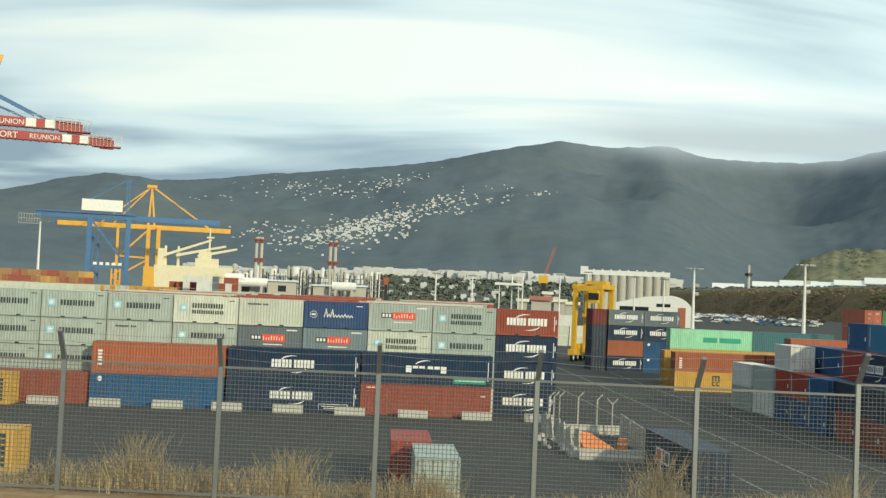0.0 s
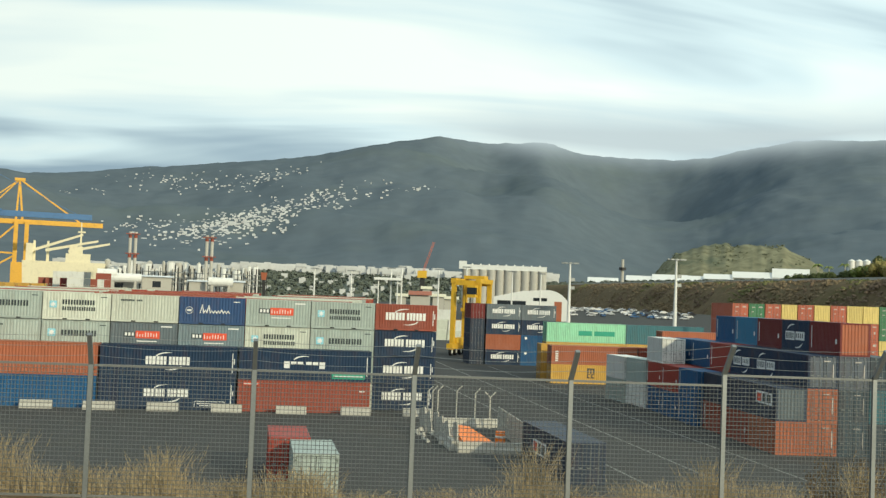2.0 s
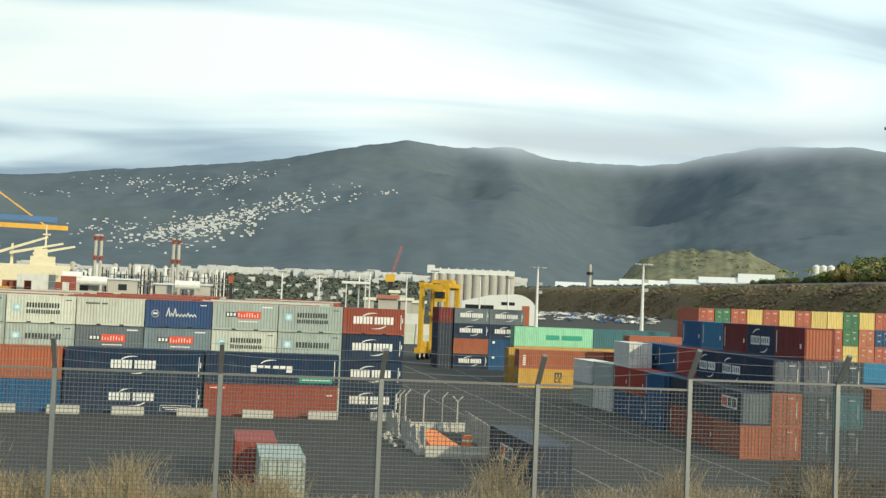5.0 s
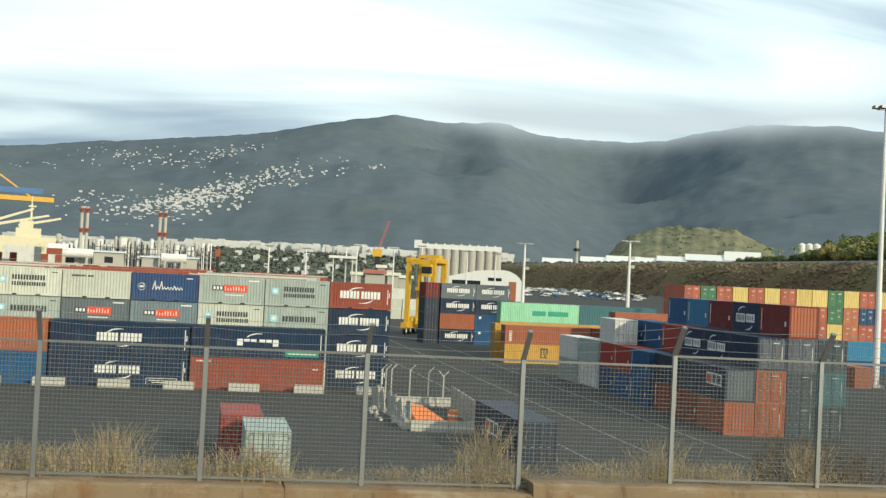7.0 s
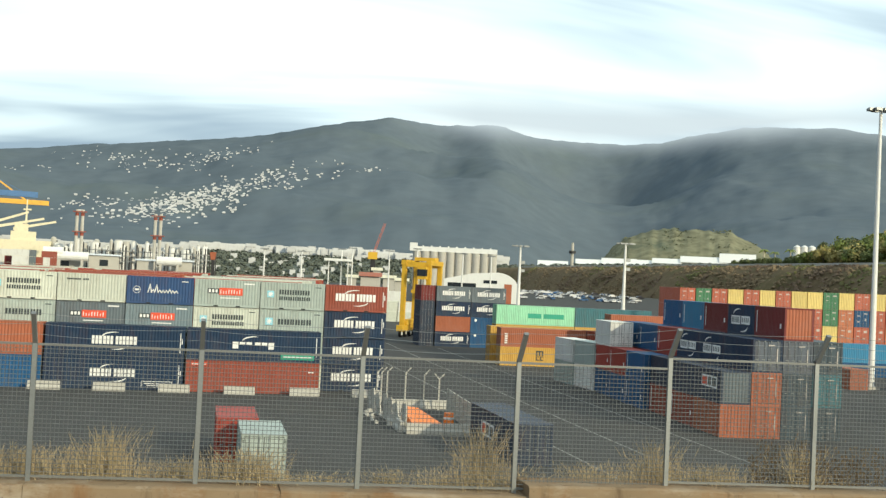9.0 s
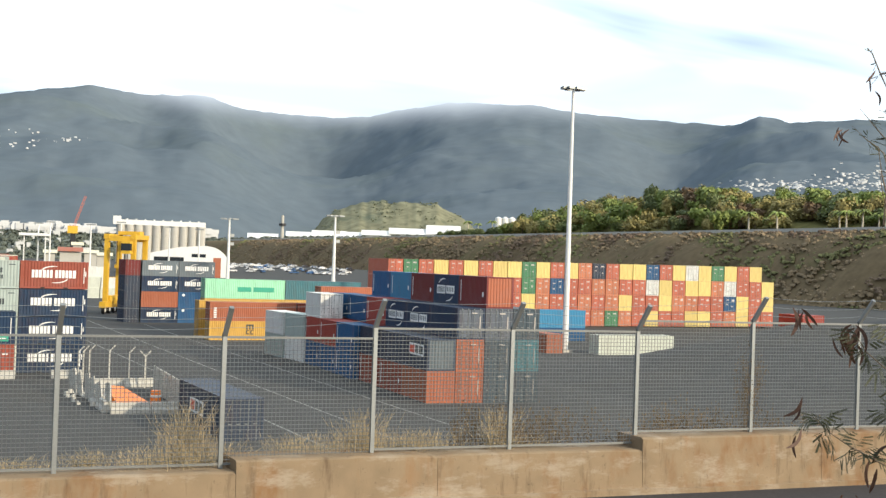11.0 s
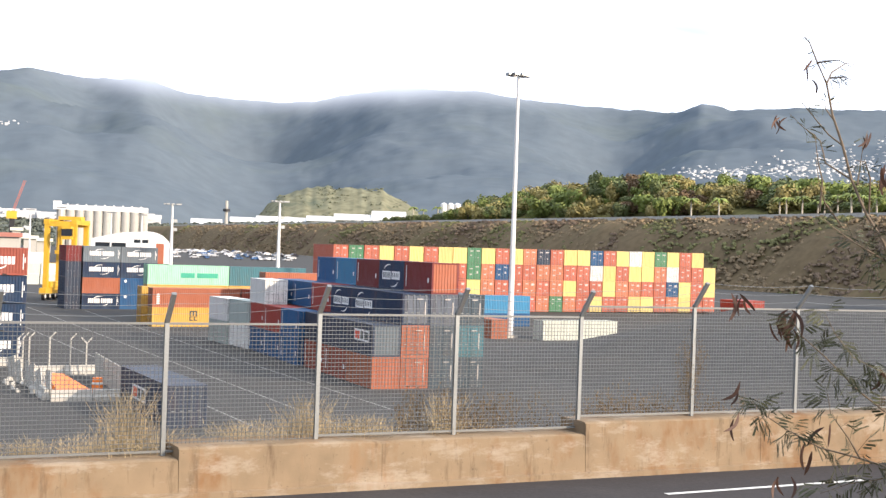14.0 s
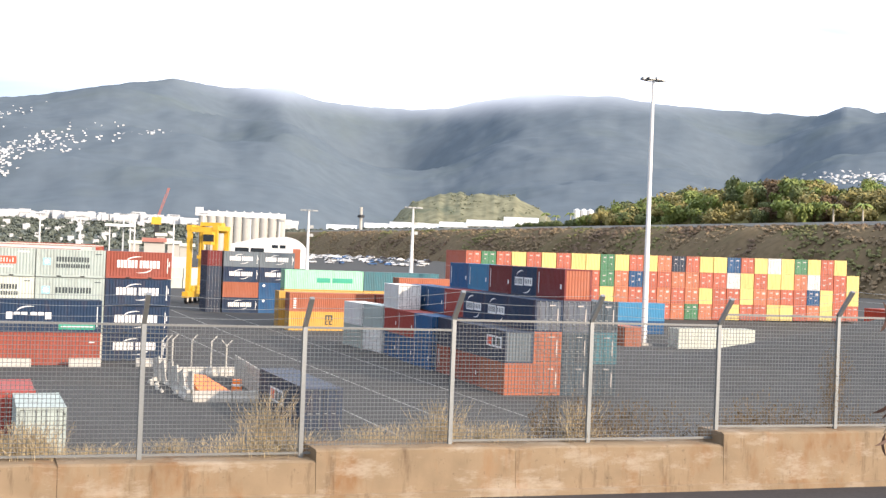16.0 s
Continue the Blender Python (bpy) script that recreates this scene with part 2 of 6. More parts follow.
def skew(x, y):
    """Ground rows follow the fence near the road."""
    return FENCE_SLOPE * (min(60, max(-40, x)) - FENCE_X) * (1 - smooth(30, 60, y)) * smooth(-30, -5, y)


def ground_z(x, y):
    f = FENCE_Y
    if y > f + 0.6:
        z = max(yard_z(x, y), 6.9 * smooth(58, 95, x) * (1 - smooth(92, 126, y)))
        z = max(z, 7.75 * (1 - smooth(f + 0.6, f + 15, y)))
    elif y > f - 0.3:
        z = 7.75
    else:
        z = 7.24 + (9.5 - 7.24) * (1 - smooth(f - 15, f - 8.5, y))
    return z


xs = [-4500, -2500, -1200, -600, -300, -180] + [-120 + 10 * i for i in range(10)] + [-20 + 2 * i for i in range(36)] + [60 + 10 * i for i in range(20)] + [300, 600, 1200, 2500, 4500]
ys = [-4500, -1500, -400, -100, -30, -10, -4, -2] + [0.5 * i for i in range(36)] + [18.34, 18.36, 18.65, 19.24, 19.26] + [19.75 + 0.75 * i for i in range(32)] + [44 + 6 * i for i in range(32)] + [260, 330, 380, 420, 460, 500, 540, 580, 620, 700, 900, 1600, 2600, 4500]
so = Solid()
for y in ys:
    for x in xs:
        so.v.append((x, y + skew(x, y), ground_z(x, y)))
nx = len(xs)
for j in range(len(ys) - 1):
    for i in range(nx - 1):
        so.f.append((j * nx + i, j * nx + i + 1, (j + 1) * nx + i + 1, (j + 1) * nx + i))
me = so.mesh("ground", ASPHALT)
me.materials.append(SOIL)
me.materials.append(ROAD)
for q in me.polygons:
    c = q.center
    f = FENCE_Y + skew(c.x, c.y)
    if c.y < f - 0.3:
        q.material_index = 2 if c.y > f - 9 else 1
    elif c.y < f + 16 or c.y > 1000 or c.x < -130 or c.x > 240:
        q.material_index = 1
ground = tagged(new("ground", me), "grey asphalt container yard with a dry earth slope up to the road", "ground", kind="structure")

# painted lane lines in the yard
def lane(x, y0, y1, slope=0.0, dash=None):
    so = Solid()
    y = y0
    while y < y1:
        b = min(y1, y + (dash or 6))
        so.quad((x + slope * (y - y0) - 0.07, y, 0.006), (x + slope * (y - y0) + 0.07, y, 0.006), (x + slope * (b - y0) + 0.09, b, 0.006), (x + slope * (b - y0) - 0.09, b, 0.006))
        y = b + (0.25 if not dash else dash * 0.4)
    tagged(part("lane_marking", so, LINE), "worn white painted lane line on the asphalt", "lane marking", "yard lane lines", "structure")


lane(24.8, 52, 190, -0.004)
lane(30.0, 60, 200, 0.012)
lane(36.4, 60, 190, 0.02)

# road line beside the wall
so = Solid()
for x0 in (-4.5, 13.0, 30.5):
    x1 = x0 + 4.5
    so.quad((x0, fence_y(x0) - 2.06, 7.248), (x1, fence_y(x1) - 1.93, 7.248), (x1, fence_y(x1) - 1.81, 7.248), (x0, fence_y(x0) - 1.94, 7.248))
tagged(part("road_marking", so, ROAD_LINE), "white dashed edge line on the road", "road marking", kind="structure")

# ---- retaining wall along the road, in cast lengths ----
random.seed(3)
wall = thing("wall_road", Matrix(), "low ochre-stained concrete retaining wall under the fence", "wall", kind="structure")
JOINTS = [(-24, 7.87), (-18.6, 7.87), (-13.2, 7.87), (-7.8, 7.87), (-2.4, 7.87), (1.4, 7.87), (5.25, 8.04), (8.6, 8.04), (12.5, 8.24), (16.4, 8.24), (20.2, 8.46), (27, 8.46), (33, 8.5), (40, 8.5)]
for (x0, z), (x1, _) in zip(JOINTS, JOINTS[1:]):
    so = Solid()
    n = 10
    prof = ((-0.42, 6.9), (-0.36, z - 0.03), (-0.30, z), (0.45, z), (0.45, 6.9))
    base = 0
    for i in range(n + 1):
        x = x0 + 0.003 + (x1 - x0 - 0.006) * i / n
        chip = 0.05 * abs(noise.noise((x0 * 3.1, i, 2.0))) if i in (0, n) else 0.0
        y = fence_y(x)
        for dy, zz in prof:
            w = 0.012 * noise.noise((x * 1.7, zz * 2, dy)) + (0.01 * noise.noise((x * 5, zz * 5, 3)) if zz > 7 else 0)
            so.v.append((x, y + dy + w, zz + (w - chip if zz > 7 else 0)))
    k = len(prof)
    for i in range(n):
        for j in range(k - 1):
            so.f.append((i * k + j, (i + 1) * k + j, (i + 1) * k + j + 1, i * k + j + 1))
    so.f.append(tuple(range(k)))
    so.f.append(tuple(n * k + j for j in reversed(range(k))))
    part("wall_section", so, WALL_CONC, wall)


# rough footing along the foot of the wall
so = Solid()
for i in range(64):
    x0 = -24 + i
    x1 = x0 + 1.0
    d0, h0 = 0.47 + 0.05 * noise.noise((x0 * 0.9, 1.1, 0)), 7.36 + 0.06 * noise.noise((x0 * 0.7, 4.1, 0))
    d1, h1 = 0.47 + 0.05 * noise.noise((x1 * 0.9, 1.1, 0)), 7.36 + 0.06 * noise.noise((x1 * 0.7, 4.1, 0))
    ya, yb = fence_y(x0), fence_y(x1)
    so.quad((x0, ya - d0, 7.0), (x1, yb - d1, 7.0), (x1, yb - d1 + 0.01, h1 - 0.03), (x0, ya - d0 + 0.01, h0 - 0.03))
    so.quad((x0, ya - d0 + 0.01, h0 - 0.03), (x1, yb - d1 + 0.01, h1 - 0.03), (x1, yb - 0.3, h1 + 0.02), (x0, ya - 0.3, h0 + 0.02))
part("wall_footing", so, WALL_CONC, wall, "rough pale concrete footing")


# ---- fence of welded mesh on posts with outriggers ----
fence = thing("mesh_fence", Matrix(), "galvanised welded mesh fence with barbed wire on bent posts", "fence")
MESH_H = 2.085
px_, posts = FENCE_X, []
PITCH = 2.5 / hypot(1, FENCE_SLOPE)
for k in range(-7, 14):
    x = FENCE_X + PITCH * k
    zb = 7.87 if k < 4 else 8.04 if k < 7 else 8.24 if k < 10 else 8.46
    posts.append((x, fence_y(x), zb))
for x, y, z in posts:
    so = Solid()
    so.box(x - 0.035, x + 0.035, y - 0.03, y + 0.03, z - 0.2, z + MESH_H + 0.03)
    so.bar((x, y, z + MESH_H + 0.0), (x, y - 0.36, z + MESH_H + 0.47), 0.07, 0.06)
    part("post", so, STEEL, fence)
for (x0, y0, z0), (x1, y1, z1) in zip(posts, posts[1:]):
    zb = z0 if x0 > FENCE_X + PITCH * 3.5 or z1 == z0 else z0
    zb = z1 if z1 > z0 and abs(x0 - 5.1) > 1.5 else z0
    so = Solid()
    a, b = Vector((x0 + 0.04, y0, 0)), Vector((x1 - 0.04, y1, 0))

    def at(s, z):
        q = a.lerp(b, s)
        return (q.x, q.y, z)
    n = 30
    for i in range(n + 1):
        z = zb + 0.06 + (MESH_H - 0.08) * i / n
        so.bar(at(0, z), at(1, z), 0.0115 if 0 < i < n else 0.035, sides=3 if 0 < i < n else 4)
    m_ = 38
    for i in range(m_ + 1):
        so.bar(at(i / m_, zb + 0.06), at(i / m_, zb + MESH_H - 0.02), 0.0100, sides=3)
    part("mesh_panel", so, MESH_WIRE, fence)
for s in (0.3, 0.65, 1.0):
    for (x0, y0, z0), (x1, y1, z1) in zip(posts, posts[1:]):
        so = Solid()
        p0, p1 = Vector((x0, y0 - 0.36 * s, z0 + MESH_H + 0.47 * s)), Vector((x1, y1 - 0.36 * s, z1 + MESH_H + 0.47 * s))
        so.tube([p0.lerp(p1, i / 6) - Vector((0, 0, 0.05 * (1 - (i / 3 - 1) ** 2))) for i in range(7)], 0.007, 4)
        part("barbed_wire", so, STEEL, fence)

# ---- shipping containers ----
CW, L20, L40, HS, HC = 2.438, 6.058, 12.192, 2.591, 2.896
CACHE = {}


def container_meshes(L, h, key):
    k = (round(L, 1), round(h, 1), key)
    if k in CACHE:
        return CACHE[k]
    mat = paint(key)
    w = CW / 2
    out = {}
    fr = Solid()
    for x in (0, L - 0.16):
        for y in (-w, w - 0.16):
            fr.box(x, x + 0.16, y, y + 0.16, 0, h)
            for z in (0, h - 0.118):
                fr.box(x - 0.006 if x == 0 else x - 0.02, x + 0.18 if x == 0 else x + 0.166, y - (0.006 if y < 0 else 0.0), y + 0.166, z + (0.0 if z == 0 else 0.006), z + 0.124)
    for y in (-w, w - 0.06):
        fr.box(0.16, L - 0.16, y, y + 0.06, 0.0, 0.16)
        fr.box(0.16, L - 0.16, y, y + 0.06, h - 0.07, h - 0.01)
    for x in (0, L - 0.1):
        fr.box(x, x + 0.1, -w + 0.16, w - 0.16, 0.0, 0.14)
        fr.box(x, x + 0.1, -w + 0.16, w - 0.16, h - 0.12, h - 0.01)
    fr.box(0.1, L - 0.1, -w + 0.06, w - 0.06, 0.12, 0.16)
    out['frame'] = fr.mesh('frame', mat)

    def corrugated(a, b, z0, z1, y, s):
        so = Solid()
        n = max(4, round((b - a) / 0.278))
        st = (b - a) / n
        xs_ = []
        for i in range(n):
            x = a + i * st
            xs_ += [(x, 0), (x + st * 0.26, 0), (x + st * 0.5, 0.036), (x + st * 0.76, 0.036)]
        xs_.append((b, 0))
        for (xa, da), (xb, db) in zip(xs_, xs_[1:]):
            so.quad((xa, y - s * (0.004 + da), z0), (xb, y - s * (0.004 + db), z0), (xb, y - s * (0.004 + db), z1), (xa, y - s * (0.004 + da), z1))
        return so
    out['side_a'] = corrugated(0.16, L - 0.16, 0.16, h - 0.07, -w, -1).mesh('side_panel', mat)
    out['side_b'] = corrugated(0.16, L - 0.16, 0.16, h - 0.07, w, 1).mesh('side_panel', mat)
    e = corrugated(-w + 0.16, w - 0.16, 0.14, h - 0.12, 0, 1)
    e.v = [(L + y, x, z) for x, y, z in e.v]
    out['end'] = e.mesh('end_panel', mat)
    rf = Solid()
    n = round(L / 0.42)
    xs_ = []
    for i in range(n):
        x = 0.1 + (L - 0.2) * i / n
        st = (L - 0.2) / n
        xs_ += [(x, -0.03), (x + st * 0.3, -0.03), (x + st * 0.45, -0.012), (x + st * 0.85, -0.012)]
    xs_.append((L - 0.1, -0.03))
    for (xa, da), (xb, db) in zip(xs_, xs_[1:]):
        rf.quad((xa, -w + 0.06, h + da), (xb, -w + 0.06, h + db), (xb, w - 0.06, h + db), (xa, w - 0.06, h + da))
    out['roof'] = rf.mesh('roof_panel', mat)
    for nm, s in (('door_a', -1), ('door_b', 1)):
        d = Solid()
        y0, y1 = sorted((s * 0.022, s * (w - 0.185)))
        d.box(0.03, 0.06, y0, y1, 0.17, h - 0.15)
        for i in range(5):
            z = 0.22 + (h - 0.6) * i / 5
            d.box(0.012, 0.032, y0 + 0.1, y1 - 0.1, z + 0.06, z + (h - 0.6) / 5 - 0.03)
        for z in (0.35, 0.9, h - 0.95, h - 0.4):
            yy = s * (w - 0.17)
            d.box(0.0, 0.03, min(yy, yy + s * 0.12), max(yy, yy + s * 0.12), z, z + 0.1)
        out[nm] = d.mesh('door', mat)
        for j, f in enumerate((0.25, 0.75)):
            bm_ = Solid()
            y = s * (w - 0.17) * f
            bm_.bar((-0.012, y, 0.06), (-0.012, y, h - 0.05), 0.036, sides=6)
            bm_.box(-0.03, 0.012, y - 0.03, y + 0.22, 1.0, 1.05)
            for z in (0.12, 0.6, h - 0.7, h - 0.15):
                bm_.box(-0.03, 0.02, y - 0.05, y + 0.05, z, z + 0.05)
            out[nm + str(j)] = bm_.mesh('locking_bar', STEEL)
    out['seal'] = Solid().box(0.056, 0.075, -w + 0.15, w - 0.15, 0.13, h - 0.11).mesh('door_seal', RUBBER)
    CACHE[k] = out
    return out


NICE = {'grey': 'weathered light grey', 'cream': 'rust-streaked cream', 'dkgrey': 'dark grey', 'blgrey': 'blue-grey', 'stormgrey': 'dull blue-grey', 'navy': 'dark navy blue', 'blue': 'mid blue',
        'ltblue': 'bright light blue', 'teal': 'faded teal', 'royal': 'royal blue', 'red': 'red', 'orange': 'orange-red', 'maroon': 'dark maroon', 'yellow': 'ochre yellow',
        'lime': 'pale yellow', 'green': 'dark green', 'mint': 'pale mint green', 'white': 'white', 'slate': 'blue-black', 'brick': 'brick red', 'dkslate': 'dull slate blue', 'salmon': 'sun-faded red', 'tangerine': 'sunlit orange', 'rustbrown': 'rusty brown'}


class Marks:
    """Painted marks: every shape is a piece of its own."""

    def __init__(self):
        self.pieces = []

    def piece(self):
        self.pieces.append(Solid())
        return self.pieces[-1]

    def box(self, *q):
        self.piece().box(*q)

    def bar(self, *q, **kw):
        self.piece().bar(*q, **kw)

    def quad(self, *q):
        self.piece().quad(*q)


def stub(so, x, w, z, h, t, y=-CW / 2 - 0.006):
    """Two plain upright bars."""
    for x0 in (x, x + w * (1 - t)):
        so.piece().quad((x0, y, z), (x0 + w * t, y, z), (x0 + w * t, y, z + h), (x0, y, z + h))


def blocks(so, x, z, widths, h, gap, y=-CW / 2 - 0.006):
    """A word as a row of plain bars; returns where it ends."""
    for w in widths:
        if w > 0.2:
            stub(so, x, w, z, h, 0.43, y)
        else:
            so.piece().quad((x, y, z), (x + w, y, z), (x + w, y, z + h), (x, y, z + h))
        x += w + gap
    return x


def hblock(so, x, w, z, h, y=-CW / 2 - 0.006, t=0.4):
    """The same, smaller."""
    stub(so, x, w, z, h, t, y)


def star(so, cx, cz, r, y=-CW / 2 - 0.012):
    so.piece().quad(*[(cx + (r if i % 2 else r * 0.45) * cos(pi * i / 7), y, cz + (r if i % 2 else r * 0.45) * sin(pi * i / 7)) for i in range(14)])


def arc(so, cx, cz, r, a0, a1, th, y=-CW / 2 - 0.006, squash=0.45, n=10):
    s_ = so.piece()
    for k in range(n + 1):
        an = radians(a0 + (a1 - a0) * k / n)
        t = th * (0.25 + 0.75 * sin(pi * k / n))
        s_.v += [(cx + (r + t / 2) * cos(an), y, cz + (r + t / 2) * sin(an) * squash), (cx + (r - t / 2) * cos(an), y, cz + (r - t / 2) * sin(an) * squash)]
        if k:
            m_ = 2 * k
            s_.f.append((m_ - 2, m_, m_ + 1, m_ - 1))


def logo_mesh(style, L, h, side):
    """Flat painted marks of the long side, as (name, mesh) pairs."""
    k = ('logo', style, round(L, 1), round(h, 1), side)
    if k in CACHE:
        return CACHE[k]
    y = -CW / 2 - 0.006
    res, mid, cz = [], L / 2, h / 2
    white, dark, red, skyb, green = Marks(), Marks(), Marks(), Marks(), Marks()
    if style == 'cgm':
        s = 0.74
        lw, gp = 0.55, 0.06
        x0 = mid - 1.98 - (0.05 if L < 7 else 0.1)
        x1 = blocks(white, x0, cz - 0.28, (lw, lw * 1.15, lw), s, gp)
        x2 = blocks(white, x1 + 0.16, cz - 0.28, (lw, lw, lw * 1.15), s, gp)
        arc(white, x0 + 2.0, cz + 0.30, 1.15, 165, 75, 0.22)
        arc(white, x2 - 1.9, cz - 0.22, 1.15, -15, -105, 0.22)
        blocks(white, L - 0.42, 0.55, (0.07,), h - 1.1, 0)
        blocks(white, L - 0.28, cz - 0.1, (0.09,), 0.5, 0)
    elif style == 'cgm_box':
        res += [(n, m_) for n, m_ in logo_mesh('cgm', L, h, side)]
        for za in (0.25, 0.78):
            white.box(L * 0.70, L * 0.92, y, y + 0.006, za, za + 0.05)
        for xa in (L * 0.70, L * 0.92):
            white.box(xa, xa + 0.05, y, y + 0.006, 0.25, 0.83)
        white.box(L * 0.72, L * 0.905, y, y + 0.006, 0.57, 0.66)
        white.box(L * 0.74, L * 0.88, y, y + 0.006, 0.40, 0.46)
    elif style == 'cgm_patch':
        x0 = mid - 2.0
        for i in range(6):
            xa = x0 + i * 0.62 + (0.16 if i > 2 else 0)
            hh = 0.62 if i in (0, 5) else 0.26
            white.box(xa, xa + 0.52, y, y + 0.006, cz + 0.34 - hh, cz + 0.34)
        arc(white, x0 + 2.0, cz + 0.34, 1.15, 165, 75, 0.22)
        green.box(L * 0.70, L * 0.955, y, y + 0.006, 0.28, 0.80)
        blocks(white, L - 0.42, 0.55, (0.07,), h - 1.1, 0)
        white.box(L * 0.715, L * 0.94, y - 0.003, y + 0.003, 0.50, 0.58)
    elif style == 'star':
        skyb.box(0.55, 1.25, y, y + 0.006, cz - 0.22, cz + 0.48)
        star(white, 0.9, cz + 0.13, 0.33)
        x = 1.75
        for wv in (0.50, 0.46, 0.38, 0.44, 0.42, 0.44):
            hblock(dark, x, wv - 0.02, cz - 0.14, 0.54)
            x += wv + 0.10
        dark.box(L - 0.9, L - 0.35, y, y + 0.006, h - 0.42, h - 0.34)
    elif style == 'star2':
        skyb.box(0.6, 1.25, y, y + 0.006, cz - 0.2, cz + 0.45)
        star(white, 0.92, cz + 0.12, 0.3)
        for z0, n, wv, hv in ((cz + 0.14, 6, 0.40, 0.46), (cz - 0.42, 7, 0.34, 0.36)):
            for i in range(n):
                hblock(dark, 1.75 + i * (wv + 0.09), wv, z0, hv)
        dark.box(L - 0.9, L - 0.35, y, y + 0.006, h - 0.42, h - 0.34)
    elif style == 'small':
        x = 0.8
        for i in range(11):
            if i != 7:
                dark.box(x, x + 0.14, y, y + 0.006, h - 0.62, h - 0.46)
            x += 0.18
    elif style == 'redbox':
        dark.box(1.2, 2.25, y, y + 0.006, cz - 0.05, cz + 0.42)
        red.box(2.27, 4.45, y, y + 0.006, cz - 0.18, cz + 0.52)
        for i in range(3):
            white.box(1.3 + i * 0.31, 1.5 + i * 0.31, y - 0.004, y + 0.003, cz + 0.04, cz + 0.34)
        for i in range(8):
            white.box(2.38 + i * 0.25, 2.45 + i * 0.25, y - 0.004, y + 0.003, cz - 0.04, cz + (0.36 if i in (0, 3, 4, 5, 7) else 0.22))
        white.box(2.4, 4.2, y, y + 0.006, cz - 0.5, cz - 0.40)
        white.box(L - 1.5, L - 0.5, y, y + 0.006, h - 0.38, h - 0.26)
    elif style == 'script':
        white.piece().tube([(0.9 + 0.33 * cos(2 * pi * i / 12), y, cz + 0.33 * sin(2 * pi * i / 12)) for i in range(13)], 0.05, 4)
        white.box(0.7, 1.1, y, y + 0.006, cz - 0.08, cz + 0.1)
        x = 1.9
        for i, hh in enumerate((0.85, 0.35, 0.8, 0.3, 0.3, 0.3, 0.42, 0.3, 0.3)):
            white.piece().tube([(x, y, cz - 0.25), (x + 0.2, y, cz - 0.25 + hh), (x + 0.24, y, cz - 0.25 + hh * 0.6), (x + 0.32, y, cz - 0.22)], 0.10, 4)
            x += 0.30
        white.box(L - 1.1, L - 0.5, y, y + 0.006, h - 0.42, h - 0.34)
    elif style == 'vert':
        for i in range(5):
            white.box(0.55, 0.95, y, y + 0.006, h - 0.95 - i * 0.3, h - 0.75 - i * 0.3)
    elif style == 'strip':
        white.box(0.40, 0.54, y, y + 0.006, 0.45, h - 0.35)
        white.box(L - 0.9, L - 0.6, y, y + 0.006, h * 0.35, h * 0.5)
    elif style == 'dot':
        white.quad(*[(0.85 + 0.24 * cos(2 * pi * i / 10), y, h - 0.5 + 0.24 * sin(2 * pi * i / 10)) for i in range(10)])
    elif style == 'corner':
        red.box(0.5, 1.9, y, y + 0.006, h - 0.45, h - 0.2)
        white.box(0.55, 1.8, y - 0.003, y + 0.003, h - 0.40, h - 0.30)
        white.box(L - 1.0, L - 0.5, y, y + 0.006, h - 0.9, h - 0.8)
        white.box(L - 0.9, L - 0.7, y, y + 0.006, 0.45, 0.6)
    elif style == 'msc':
        x = L * 0.42
        for i in range(3):
            dark.box(x + i * 0.42, x + i * 0.42 + 0.2, y, y + 0.006, cz + 0.15, cz + 0.85)
        dark.box(x, x + 1.04, y + 0.001, y + 0.006, cz + 0.68, cz + 0.86)
        for i in range(2):
            dark.box(x + i * 0.6, x + i * 0.6 + 0.45, y, y + 0.006, cz - 0.5, cz - 0.36)
            dark.box(x + i * 0.6, x + i * 0.6 + 0.14, y, y + 0.006, cz - 0.4, cz + 0.0)
            dark.box(x + i * 0.6, x + i * 0.6 + 0.45, y, y + 0.006, cz - 0.02, cz + 0.08)
    elif style == 'mscv':
        for i in range(6):
            dark.box(L - 1.35, L - 0.7, y, y + 0.006, 0.35 + i * 0.34, 0.6 + i * 0.34)
    elif style == 'panel':
        green.box(L * 0.40, L * 0.57, y, y + 0.006, cz - 0.4, cz + 0.3)
        green.box(L * 0.60, L * 0.86, y, y + 0.006, cz - 0.4, cz + 0.3)
    elif style == 'plate':
        o_, lo = (2.3, cz - 0.5) if L > 7 else (0.6, cz - 0.2)
        white.box(o_ + 1.0, o_ + 4.6, y, y + 0.006, lo, lo + 0.95)
        red.box(o_ + 1.2, o_ + 2.3, y - 0.003, y + 0.003, lo + 0.15, lo + 0.8)
        dark.box(o_ + 2.5, o_ + 3.2, y - 0.003, y + 0.003, lo + 0.15, lo + 0.8)
        dark.box(o_ + 3.4, o_ + 4.3, y - 0.003, y + 0.003, lo + 0.15, lo + 0.8)
    elif style == 'emblem':
        white.box(L * 0.14, L * 0.48, y, y + 0.006, cz - 0.42, cz + 0.34)
        white.box(L * 0.52, L * 0.84, y, y + 0.006, cz - 0.38, cz + 0.34)
        for i in range(3):
            stub(dark, L * (0.17 + 0.10 * i), L * 0.075, cz - 0.28, 0.5, 0.36, y - 0.004)
        for i in range(4):
            dark.box(L * (0.55 + 0.07 * i), L * (0.58 + 0.07 * i), y - 0.003, y + 0.003, cz - 0.2, cz + 0.2)
        arc(white, L * 0.42, cz + 0.34, 1.3, 165, 75, 0.26)
        arc(white, L * 0.56, cz - 0.44, 1.3, -15, -105, 0.26)
    out = res
